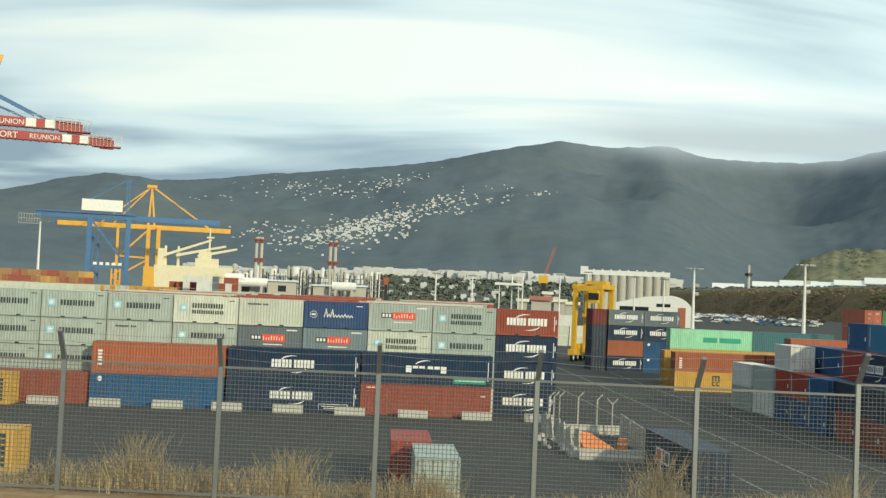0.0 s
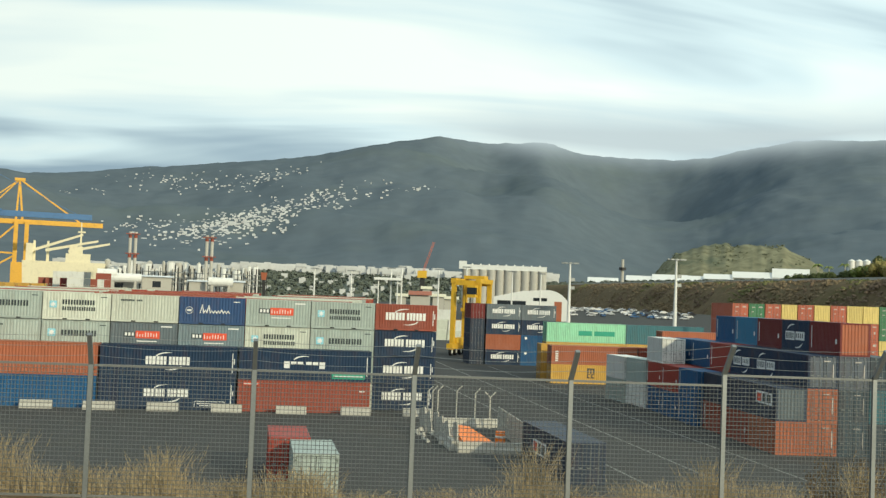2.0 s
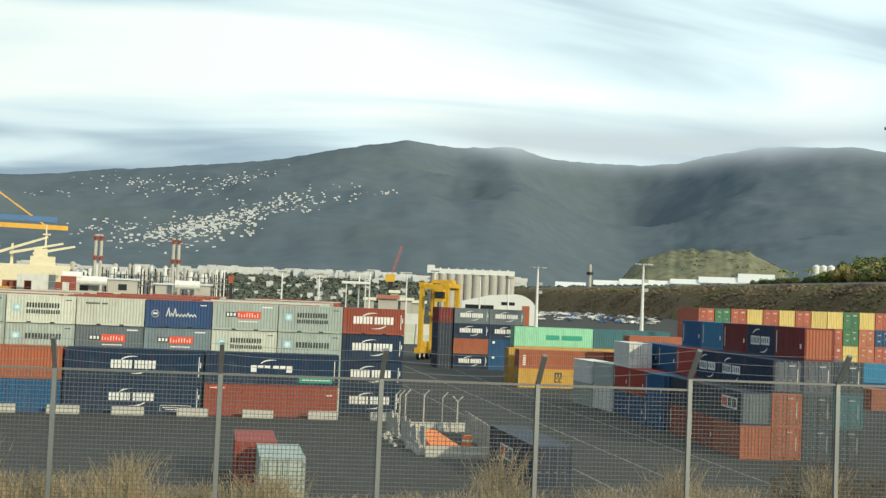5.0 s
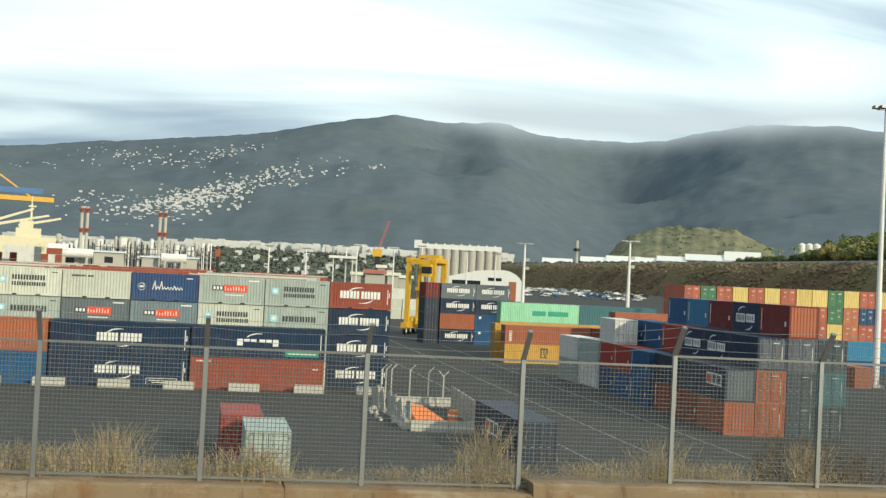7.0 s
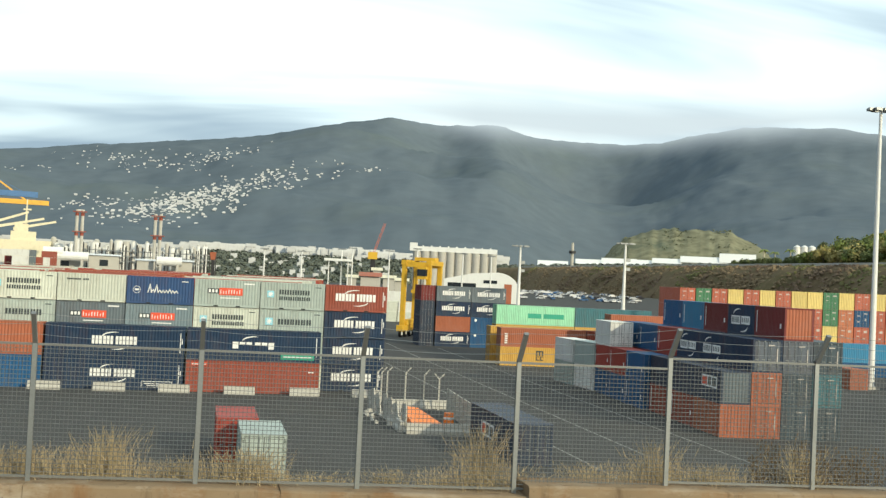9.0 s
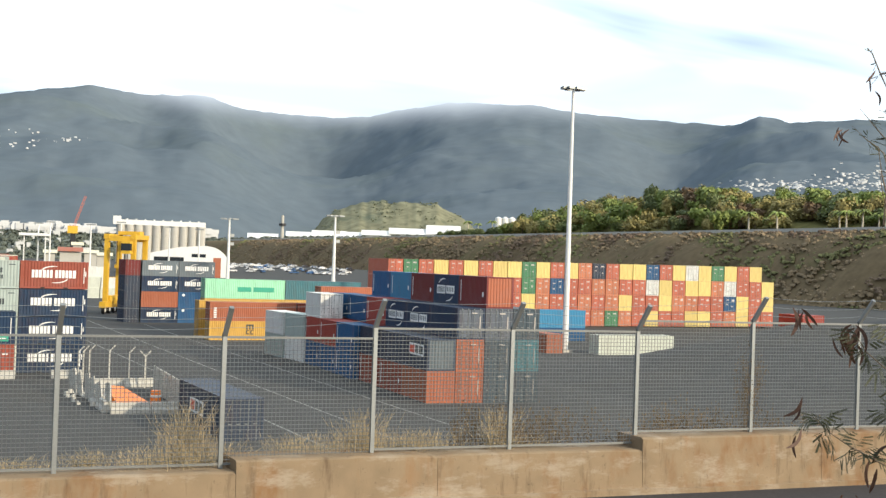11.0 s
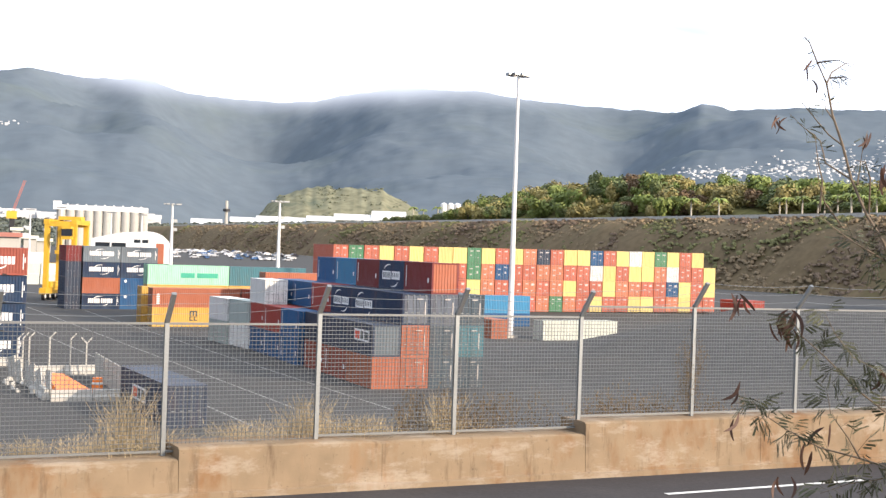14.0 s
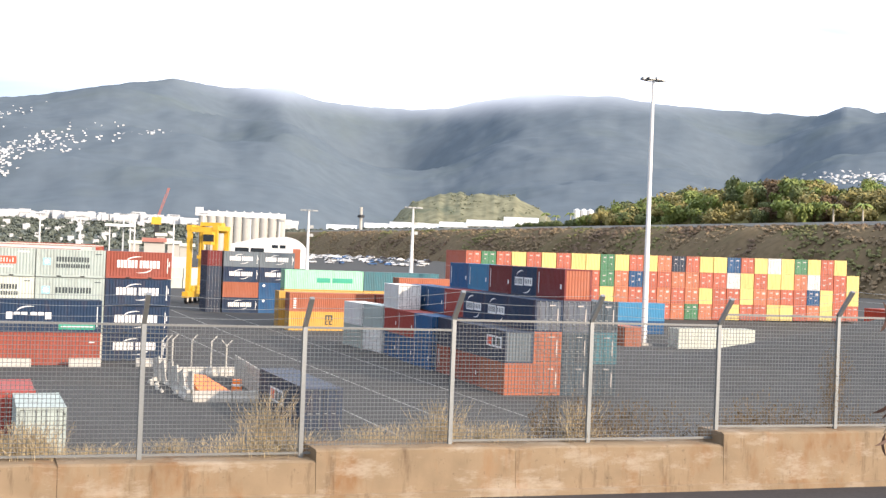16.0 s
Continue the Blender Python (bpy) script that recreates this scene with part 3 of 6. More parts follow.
    for mk, mt in ((white, LOGO_WHITE), (dark, LOGO_DARK), (red, LOGO_RED), (skyb, LOGO_SKY), (green, LOGO_GREEN)):
        for so in mk.pieces:
            if side > 0:
                so.v = [(L - x, -yy, z) for x, yy, z in so.v]
            out = out + [("painted_mark", so.mesh("painted_mark", mt))]
    CACHE[k] = out
    return out


def container(m, key, L=L20, h=HS, logo='', side=-1, words='', group='', full=True, ends=None):
    label = f"{NICE[key]} corrugated {'40' if L > 7 else '20'} foot shipping container" + (', ' + words if words else '')
    root = thing("shipping_container", m, label, "shipping container", group)
    ms = container_meshes(L, h, key)
    part("frame", ms['frame'], None, root)
    part("side_panel", ms['side_a'], None, root)
    part("roof_panel", ms['roof'], None, root)
    part("side_panel", ms['side_b'], None, root)
    if full:
        ms = container_meshes(L, h, ends or key)
        part("end_panel", ms['end'], None, root)
        part("door_seal", ms['seal'], None, root)
        for d in ('door_a', 'door_b'):
            do = part("door", ms[d], None, root)
            part("locking_bar", ms[d + '0'], None, do)
            part("locking_bar", ms[d + '1'], None, do)
    if logo:
        for n, me_ in logo_mesh(logo, L, h, side):
            part(n, me_, None, root)
    return root


def along_x(x, y, z, key, L=L20, h=HS, **kw):
    """Long side faces the road; x, y: its near left corner."""
    return container(pose(x, y + CW / 2, z), key, L, h, **kw)


# Dark block in place of the shaded opening of a fork pocket.
POCKET = Solid().box(-0.2, 0.2, -CW / 2 - 0.008, -CW / 2 + 0.05, 0.015, 0.135).mesh("fork_pocket", RUBBER)


def seated(box, L=L20):
    """A box standing on its corner locks, with fork pockets under the near side."""
    box.matrix_world = box.matrix_world @ Matrix.Diagonal((1, 1, 0.978, 1))
    for x in (L / 2 - 1.03, L / 2 + 1.03):
        part("fork_pocket", POCKET, None, box).location = (x, 0, 0)


# Stack of 20 foot boxes, four high, long sides to the road
AY, AX, AP = 111.65, -12.9, 6.15
G1 = "stack of light grey containers"
TOP = {-5: ('grey', 'star'), -4: ('grey', 'star'), -3: ('grey', 'star'), -2: ('grey', 'star'), -1: ('cream', 'star2'), 0: ('cream', 'small'), 1: ('royal', 'script'), 2: ('grey', 'redbox'), 3: ('grey', 'star2')}
THIRD = {-5: ('grey', 'star'), -4: ('grey', 'star'), -3: ('grey', 'star'), -2: ('grey', 'small'), -1: ('grey', 'star'), 0: ('dkgrey', 'redbox'), 1: ('blgrey', 'redbox'), 2: ('cream', 'star2'), 3: ('grey', 'star')}
WORD = {'star': 'with star emblem', 'star2': 'with star emblem, streaked', 'small': 'with small marks', 'script': 'with script marks', 'redbox': 'with red emblem', 'cgm': 'with white marks', '': ''}
for k in range(-5, 4):
    for lev, row in ((0, None), (1, None), (2, THIRD), (3, TOP)):
        key, lg = row[k] if row else (('grey', 'star') if k < -1 else (random.choice(('grey', 'blgrey', 'cream')), ''))
        seated(along_x(AX + AP * k, AY, lev * HS, key, logo=lg, words=WORD[lg], group=G1, full=False))
for lev, key in enumerate(('navy', 'navy', 'navy', 'brick')):
    seated(along_x(11.75 + (0, 0.05, 0.1, 0.1)[lev], 113.2, lev * HS, key, logo='cgm', words='with white marks', group="column of stacked boxes", full=False))
# 40 foot boxes in front, two high
G2 = "front row of long containers"
FY = 109.0
along_x(-13.43, FY, 0, 'navy', L40, HC, logo='cgm_box', words='with white marks', group=G2)
along_x(-13.40, FY, HC, 'navy', L40, HC, logo='cgm', words='with white marks', group=G2)
along_x(-1.03, FY, 0, 'brick', L40, HC, logo='corner', words='with orange sign', group=G2)
along_x(-1.00, FY, HC, 'navy', L40, HC, logo='cgm_patch', words='with a green sign', group=G2)
along_x(-25.85, FY, 0, 'blue', L40, HC, logo='dot', words='with one white dot', group=G2)
along_x(-25.80, FY, HC, 'orange', L40, HC, logo='vert', words='with upright marks', group=G2)
along_x(-38.3, FY, 0, 'brick', L40, HC, group=G2)

def joined_boxes(name, label, boxes):
    """Far boxes too many to count, in one mesh with a colour each."""
    used = sorted({q[2] for q in boxes})
    vs, fs_, mi = [], [], []
    for m_, L, key, h in boxes:
        s_ = Solid()
        w = CW / 2
        s_.box(0.05, L - 0.05, -w + 0.05, w - 0.05, 0.05, h - 0.03)
        for x in (0, L - 0.16):
            for y in (-w, w - 0.16):
                s_.box(x, x + 0.16, y, y + 0.16, 0, h)
        for i in range(int(L / 0.5)):
            s_.box(0.3 + i * 0.5, 0.52 + i * 0.5, -w + 0.01, w - 0.01, 0.16, h - 0.08)
        n0 = len(vs)
        vs += [tuple(m_ @ Vector(q)) for q in s_.v]
        fs_ += [tuple(n0 + i for i in f) for f in s_.f]
        mi += [used.index(key)] * len(s_.f)
    me_ = bpy.data.meshes.new(name)
    me_.from_pydata(vs, [], fs_)
    for key in used:
        me_.materials.append(paint(key))
    me_.polygons.foreach_set("material_index", mi)
    me_.update()
    tagged(new(name, me_), label, "shipping containers", kind="stuff")


# boxes behind, of which only the roofs show
rear = []
random.seed(11)
for r, y in enumerate((115.2, 118.6, 122.2, 126.5, 131, 136, 142, 150, 160, 172, 186)):
    for c in range(4):
        for lev in range(4):
            key = 'cream' if (r < 1 and c < 2) else random.choice(('yellow', 'yellow', 'cream') if c == 0 else ('cream', 'red', 'cream') if c == 1 else ('brick', 'red', 'grey', 'orange', 'cream'))
            if lev < 3 and r > 1:
                key = 'brick'
            rise = 0.0 if r < 1 else 0.05 * (r % 4) + 0.02 * r if c else 0.55
            rear.append((pose(-40 + c * 12.5 + r * 0.4 * (c - 1), y + CW / 2, lev * HS), L40, key, HS + (rise if lev == 3 else 0)))

joined_boxes("rear_container_stacks", "rows of stacked red and yellow containers behind the front stack", rear)

# yellow boxes at the near side of the yard
along_x(-20.1 - L40, 68.5, 0, 'yellow', L40, HS, logo='mscv', words='with dark marks')
along_x(-32.0 - L40, 105.9, 0, 'yellow', L40, HC, words='with dark marks', logo='mscv')


def end_on(x, y, z, key, L=L20, h=HS, phi=0.0, doors=True, **kw):
    """End faces the road; x, y: the near left corner on the ground; phi: degrees by which the box runs off to the right."""
    f = radians(phi)
    c = Vector((x, y, z)) + Vector((cos(f), -sin(f), 0)) * (CW / 2)
    if doors:
        return container(pose(c.x, c.y, c.z, 0, 0, 90 - phi), key, L, h, **kw)
    c += Vector((sin(f), cos(f), 0)) * L
    return container(pose(c.x, c.y, c.z, 0, 0, -90 - phi), key, L, h, **kw)


# single boxes in the open yard
end_on(2.5, 62.6, 0, 'grey', words='rusty roof')
end_on(1.3, 69.4, 0, 'red', words='faded')
end_on(19.45, 69.6, 0, 'slate', L40, HS, words='with white plate', logo='plate', side=1)

# block of boxes end-on, in a frame turned a little
PHI = 4.5
BX, BY = 40.3, 85.2
fc, fs = cos(radians(PHI)), sin(radians(PHI))


def blk(a, b, lev, key, **kw):
    doors = kw.pop('doors', True)
    L = kw.get('L', L20)
    x, y = BX + a * fc + b * fs, BY - a * fs + b * fc
    if not kw.get('logo') and key in ('blue', 'maroon', 'navy', 'ltblue', 'brick', 'red'):
        kw['logo'], kw['side'] = 'strip', 1 if doors else -1
    box = end_on(x, y, lev * HS, key, phi=PHI, doors=doors, group="block of end-on containers", **kw)
    if b == 0 and doors:
        part("painted_mark", BLOCK_MARKS[0], None, box)
        part("painted_mark", BLOCK_MARKS[1], None, box)
    return box


SEG = 6.15
BLOCK_MARKS = [Solid().box(-0.03, 0.02, y0, y1, z0, z1).mesh("painted_mark", END_WHITE) for y0, y1, z0, z1 in ((-0.55, -0.05, 2.1, 2.2), (-0.82, -0.74, 0.7, 1.9))]
TW = 'with white marks'
for j in range(3):
    blk(0, j * SEG, 0, ('orange', 'brick', 'brick')[j], doors=False)
    blk(2.5, j * SEG, 0, ('orange', 'orange', 'brick')[j])
    blk(5.0, j * SEG, 0, ('dkslate', 'teal', 'grey')[j])
    blk(7.5, j * SEG, 0, ('dkslate', 'slate', 'dkgrey')[j])
    # Grey ends: sun on the slate box's face put into its paint.
    blk(0, j * SEG, 1, ('slate', 'slate', 'slate')[j], logo='plate' if j == 0 else '', side=-1, words='with white plate' if j == 0 else '', ends='dkgrey', doors=False)
    blk(2.5, j * SEG, 1, ('orange', 'orange', 'red')[j])
    blk(5.0, j * SEG, 1, ('dkslate', 'blue', 'blue')[j])
    blk(7.5, j * SEG, 1, ('teal', 'blue', 'dkgrey')[j])
    blk(2.5, j * SEG, 2, 'navy', logo='emblem' if j else 'bare', side=1, words=TW if j else 'with grey-blue doors', ends=None if j else 'stormgrey')
    blk(5.0, j * SEG, 2, ('stormgrey', 'grey', 'grey')[j])
    blk(7.5, j * SEG, 2, ('dkslate', 'blue', 'grey')[j])
    # The orange end paints in the sun on the maroon box's near face.
    blk(5.0, j * SEG, 3, ('maroon', 'navy', 'maroon')[j], logo='emblem' if j == 1 else '', side=-1, doors=False, words=TW if j == 1 else '', ends=None if j else 'orange')
for j in (3, 4):
    # The ltblue box has the sun on its end put into its paint.
    for a, keys in ((2.5, ('brick', 'red', 'red' if j == 3 else 'blue', None)), (5.0, ('blue', 'blue', 'red', 'ltblue' if j == 3 else 'blue')), (-0.6, ('blue', 'red' if j == 4 else 'blue', None, None))):
        for lev, key in enumerate(keys):
            if key:
                blk(a, j * SEG, lev, key)
for j in (5,):
    for a in (-0.6, 2.5):
        for lev, key in enumerate(('blue', 'red', 'white' if a < 0 else 'blue')):
            blk(a, j * SEG, lev, key)
# pale two-high boxes at the far corner
for j in (0, 1):
    for lev in (0, 1):
        end_on(42.4 - 0.45 * j, 121.6 + j * SEG, lev * HS, ('white', 'grey')[(j + lev) % 2], phi=-2, group="pale end-on containers", logo='panel' if (j == 1 and lev == 0) else '')

# loose boxes beyond the block
along_x(83.0, 147, 0, 'blue', L40)
along_x(83.0, 147, HS, 'ltblue', L40, words='faded below')
end_on(67, 128, 0, 'blue')
end_on(67, 128, HS, 'blue')
along_x(86.6, 130.2, 0, 'cream', L40, HS, words='beside mast', logo='')
end_on(80.2, 133.0, 0, 'orange')

# far stacks, long sides to the road
G3 = "far stack of navy containers"
for c in (0, 1):
    for lev, key in enumerate(('navy', 'orange', 'navy', 'dkgrey') if c == 0 else ('blue', 'blue', 'navy', 'dkgrey')):
        lg = 'cgm' if key in ('navy', 'dkgrey') else 'dot' if key == 'blue' else ''
        along_x(39.4 + 6.15 * c, 195.2, lev * HS, key, logo=lg, group=G3, words='with white marks' if lg == 'cgm' else '')
for lev in range(4):
    end_on(36.7, 195.4, lev * HS, 'maroon' if lev == 3 else 'slate', group=G3)
for c in range(2):
    along_x(40.6 + 12.4 * c, 155.3, 0, 'yellow', L40, HS, logo='msc' if c == 0 else '', words='with dark letters' if c == 0 else '')
    along_x(40.6 + 12.4 * c, 155.3, HS, 'orange' if c == 0 else 'brick', L40, HS, logo='vert' if c == 0 else '')
    along_x(40.3 + 12.4 * c, 160, 0, 'yellow', L40)
    along_x(40.3 + 12.4 * c, 160, HS, 'yellow', L40)
    along_x(43.2 + 12.3 * c, 168.5, 2 * HS, 'mint' if c == 0 else 'teal', L40, HC, logo='panel' if c == 0 else '', words='with green panels' if c == 0 else '')
    along_x(43.2 + 12.3 * c, 168.5, 0, 'yellow', L40)
    along_x(43.2 + 12.3 * c, 168.5, HS, 'yellow', L40)
for lev in range(3):
    along_x(53.9, 148.5, lev * HS, ('yellow', 'brick', 'orange')[lev], L40)

# the long wall of box ends, four high
random.seed(5)
WX, WY, WPHI = 71.4, 166.7, 7.4
wc, ws = cos(radians(WPHI)), sin(radians(WPHI))
ROWS_W = [
    "r o r y r y y r o r r y y r o g o r y r r y y r o y r r",
    "o r r y r o y o r y o r r o r o y r r y o o r r b y r y",
    "r o r y r y o r r g o b r r o o r r w y r y y o w r r y",
    "r g r y r y r y y g y r y o k r y y b r y w y g y r y ",
]
BOX_KEYS = {'r': 'salmon', 'o': 'tangerine', 'y': 'lime', 'g': 'green', 'b': 'blue', 'w': 'white', 'k': 'slate'}
END_MARKS = [[Solid().box(-0.025, 0.02, y0, y1, z0, z1).mesh("painted_mark", END_WHITE) for y0, y1, z0, z1 in q] for q in (
    ((-0.9, -0.35, 2.0, 2.2), (0.3, 0.75, 1.98, 2.12), (0.45, 0.8, 1.3, 1.42), (-0.8, -0.6, 0.9, 1.1)), ((-0.9, -0.4, 1.75, 2.1), (0.35, 0.8, 1.15, 1.3), (0.2, 0.7, 1.95, 2.1), (-0.6, -0.3, 0.8, 0.95)), ((-0.85, -0.3, 2.05, 2.2), (0.4, 0.75, 0.75, 0.95), (-0.7, -0.5, 1.0, 1.4), (0.25, 0.8, 1.7, 1.82)))]
for lev, row in enumerate(ROWS_W):
    for k, ch in enumerate(row.split()):
        d = 2.5 * k
        x, y = WX + d * wc, WY - d * ws
        z = 1.62 + 0.0118 * d
        box = end_on(x, y, z + lev * HS, BOX_KEYS[ch], L40, HS, phi=WPHI, doors=(ch != 'y'), group="wall of container ends", full=True)
        box.matrix_world = box.matrix_world @ Matrix.Diagonal((1, 0.962, 0.988, 1))
        if ch != 'y':
            for me_ in END_MARKS[(k * 3 + lev) % 3]:
                part("painted_mark", me_, None, box)
for k in range(2):
    x = 118 + 11 * k
    end_on(146 + 2.5 * k, 156, yard_z(146, 156), 'red')

# boxes on the raised strip beside the road
along_x(97.4, 80.0, 6.9, 'dkslate', L40, HS, logo='cgm', words='with white marks')
along_x(97.4, 80.0, 6.9 + HS, 'red', L40, HS)
# pale boxes in the sun behind the lane
for i, (x, y, z, key) in enumerate(((44, 300, 0, 'cream'), (50.3, 300, 0, 'cream'), (44.2, 300, HS, 'cream'), (50.5, 300, HS, 'white'), (47, 310, 2 * HS, 'white'), (47, 310, 0, 'cream'), (47, 310, HS, 'cream'), (53.5, 310, 0, 'white'), (53.5, 310, HS, 'yellow'))):
    along_x(x, y, z, key, group="pale boxes behind the lane")

# ---- far bank with a road on its crest, hill and mountains ----
def ring_mesh(name, azs, prof, mat, seed=0.0, rough=0.0, freq=0.01):
    """A land form swept by azimuth; prof(az) gives (range, height) pairs."""
    so, k = Solid(), 0
    for a in azs:
        p_ = prof(a)
        k = len(p_)
        for r, z in p_:
            x, y = r * sin(radians(a)), r * cos(radians(a))
            dz = rough * noise.fractal((x * freq, y * freq, seed), 1.0, 2.0, 5)
            so.v.append((x, y, z + (dz if z > 3 else 0)))
    for i in range(len(azs) - 1):
        for j in range(k - 1):
            so.f.append((i * k + j, (i + 1) * k + j, (i + 1) * k + j + 1, i * k + j + 1))
    me = so.mesh(name, mat)
    for q in me.polygons:
        q.use_smooth = True
    return me


CREST_X, FOOT_X, CREST_Z = 268.0, 230.0, 26.0
BANK = ((15.0, 0.85), (16.05, 0.89), (20.9, 1.17), (26.4, 1.46), (31.9, 1.67), (37.4, 1.91), (45.5, 2.23), (52.1, 2.30), (62, 2.6))


def bank_top(a):
    return CREST_X / sin(radians(a)), CREST_Z


# the bank runs straight ahead beside the yard
so = Solid()
NB, KB = 130, 12
for i in range(NB):
    y = 60 + 1000 * (i / (NB - 1)) ** 1.5
    for j in range(KB):
        s_ = j / (KB - 3)
        if j <= KB - 3:
            x, z = FOOT_X + (CREST_X - FOOT_X) * s_, CREST_Z * smooth(-0.12, 1.0, s_) - 2.0 * (1 - s_)
            w = 1.6 * noise.fractal((x * 0.05, y * 0.05, 2), 1.0, 2.0, 5) * sin(pi * min(1, s_))
            x, z = x - 1.5 * w, z + w
        else:
            x, z = CREST_X + (4 if j == KB - 2 else 14), CREST_Z
        so.v.append((x, y, z))
for i in range(NB - 1):
    for j in range(KB - 1):
        so.f.append((i * KB + j, i * KB + j + 1, (i + 1) * KB + j + 1, (i + 1) * KB + j))
part_bank = part("embankment", so, BRUSH, smooth=True)
tagged(part_bank, "dry brown brush-covered embankment carrying a road", "embankment", kind="structure")
# low concrete parapet on the crest
so = Solid()
for i in range(90):
    y = 70 + 10 * i
    so.box(CREST_X - 0.3, CREST_X + 0.3, y + 0.05, y + 9.95, CREST_Z - 0.3, CREST_Z + 1.1)
tagged(part("parapet", so, CONCRETE), "long pale concrete parapet on the embankment crest", "parapet", kind="stuff")

HILL = ((24.5, 1.3), (26.1, 1.55), (27.4, 1.9), (29.6, 2.2), (31.9, 2.9), (34.6, 3.5), (37.4, 3.8), (40.1, 3.85), (44, 3.6), (48, 3.4), (52, 3.3), (62, 3.3))


def hill_prof(a):
    r, z = bank_top(a)
    r0 = r + 14
    out = []
    for s in (0, 0.25, 0.5, 0.75, 1.0, 1.5):
        rr = r0 + 55 * s
        zz = EYE + rr * tan(radians(lerp(BANK, a) + (lerp(HILL, a) - 0.5 - lerp(BANK, a)) * smooth(0, 1, min(1, s))))
        out.append((rr, max(zz, z) - 0.3))
    return out


HILL_MAT = material('scrub_hill', (0.14, 0.13, 0.05), 0.95, 0, 0.3, 0.7, 0, (0.05, 0.06, 0.02), 0.8, big=0.04, spec=0.05)
tagged(new("scrub_hill", ring_mesh("scrub_hill", [24.5 + 0.5 * i for i in range(76)], hill_prof, HILL_MAT, 5.0, 0.8, 0.05)), "low hill of dry scrub above the embankment", "hill", kind="structure")

RIDGE = ((-40, 3.6), (-26, 3.7), (-17.7, 4.09), (-15.35, 4.71), (-13.2, 5.2), (-10.7, 4.97), (-7.5, 5.31), (-3.75, 5.81), (-0.7, 6.19), (2.3, 6.58), (5.65, 7.35), (8.7, 7.87), (11.2, 7.6),
         (13.9, 7.77), (15.5, 7.26), (17.1, 7.1), (20, 7.0), (22, 7.14), (23.3, 7.49), (25.95, 7.97), (29.8, 7.98), (32.5, 7.61), (37.3, 7.19), (39.7, 7.13), (40.8, 7.61), (42.2, 7.27), (45.1, 7.38), (48.7, 7.2), (52, 7.28), (60, 7.6), (75, 7))


def mountain_prof(a):
    peak = lerp(RIDGE, a)
    broad = sum(lerp(RIDGE, a + q) for q in (-5, -3.5, -2, -1, 0, 1, 2, 3.5, 5)) / 9
    valley = exp(-((a - 20.0) / 3.6) ** 2) + 0.7 * exp(-((a - 36.8) / 2.6) ** 2)
    gorge = 560 * smooth(12.5, 19.0, a) * (1 - smooth(19.0, 25.5, a)) + 380 * smooth(31.0, 36.6, a) * (1 - smooth(36.6, 41.0, a)) + 160 * smooth(8.0, 11.6, a) * (1 - smooth(11.6, 14.4, a))
    gorge += 110 * noise.noise((a * 0.22, 3.3, 1.0))
    r1 = 4300
    out = []
    r0 = 1750 + 250 * sin(radians(a * 5 + 40)) + 350 * valley
    n = 46
    for i in range(n + 1):
        s = i / n
        back = gorge * smooth(0.08, 0.7, s) + 60 * s * noise.noise((a * 0.4 + s * 1.2, s * 2.0, 6.0))
        r = r0 + (r1 - r0) * s + back
        top = broad + (peak - broad) * smooth(0.72, 1.0, s)
        el = 0.25 + (top - 0.25) * (s ** (0.66 + 0.22 * valley))
        x, y = r * sin(radians(a)) * 0.0011, r * cos(radians(a)) * 0.0011
        ridge = 1 - abs(noise.noise((x * 1.1 + y * 0.45, y * 0.8 - x * 0.2, 4.4))) * 2.2
        spur = 0.75 * ridge + 0.42 * noise.fractal((x * 2.1, y * 1.7, 1.7), 1.2, 2.0, 4) + 0.08 * noise.fractal((x * 8, y * 5, 3.7), 1.0, 2.0, 3) + 0.12 * (0.5 - abs(noise.noise((x * 4.5 + y, y * 2.2 - x, 8.1))) * 1.6)
        el += (spur - 0.25) * (s * (1 - s) * 4) ** 0.75 * 1.5
        out.append((r, EYE + r * tan(radians(max(el, 0.02))) - (EYE if i == 0 else 0)))
    out.append((out[-1][0] + 400, out[-1][1] - 40))
    return out


# Blue distance haze is put into this base colour, over the forest green.
MOUNT = material('hazed_forested_mountain', (0.120, 0.147, 0.170), 0.95, 0, 0.02, 0.35, 0, (0.142, 0.168, 0.132), 0.3, big=0.0022, spec=0.0)
tagged(new("mountain_range", ring_mesh("mountain_range", [-40 + 0.2 * i for i in range(550)], mountain_prof, MOUNT, 1.0, 5.0, 0.015)), "blue-hazed green forested mountains under low cloud", "mountain range", kind="structure")


def on_mountain(a, el):
    """A point of the mountain side seen at that height above the level."""
    p_ = mountain_prof(a)
    prev = None
    for r, z in p_:
        e_ = degrees(atan2(z - EYE, r))
        if prev and e_ >= el:
            r0, z0, e0 = prev
            s = (el - e0) / (e_ - e0 + 1e-9)
            r, z = r0 + (r - r0) * s, z0 + (z - z0) * s
            return r * sin(radians(a)), r * cos(radians(a)), z
        prev = (r, z, e_)
    return None


# hillside towns: uncountable white houses
HOUSE = material('white_house', (0.52, 0.53, 0.53), 0.7, 0, 0.02, 0.5)
random.seed(21)


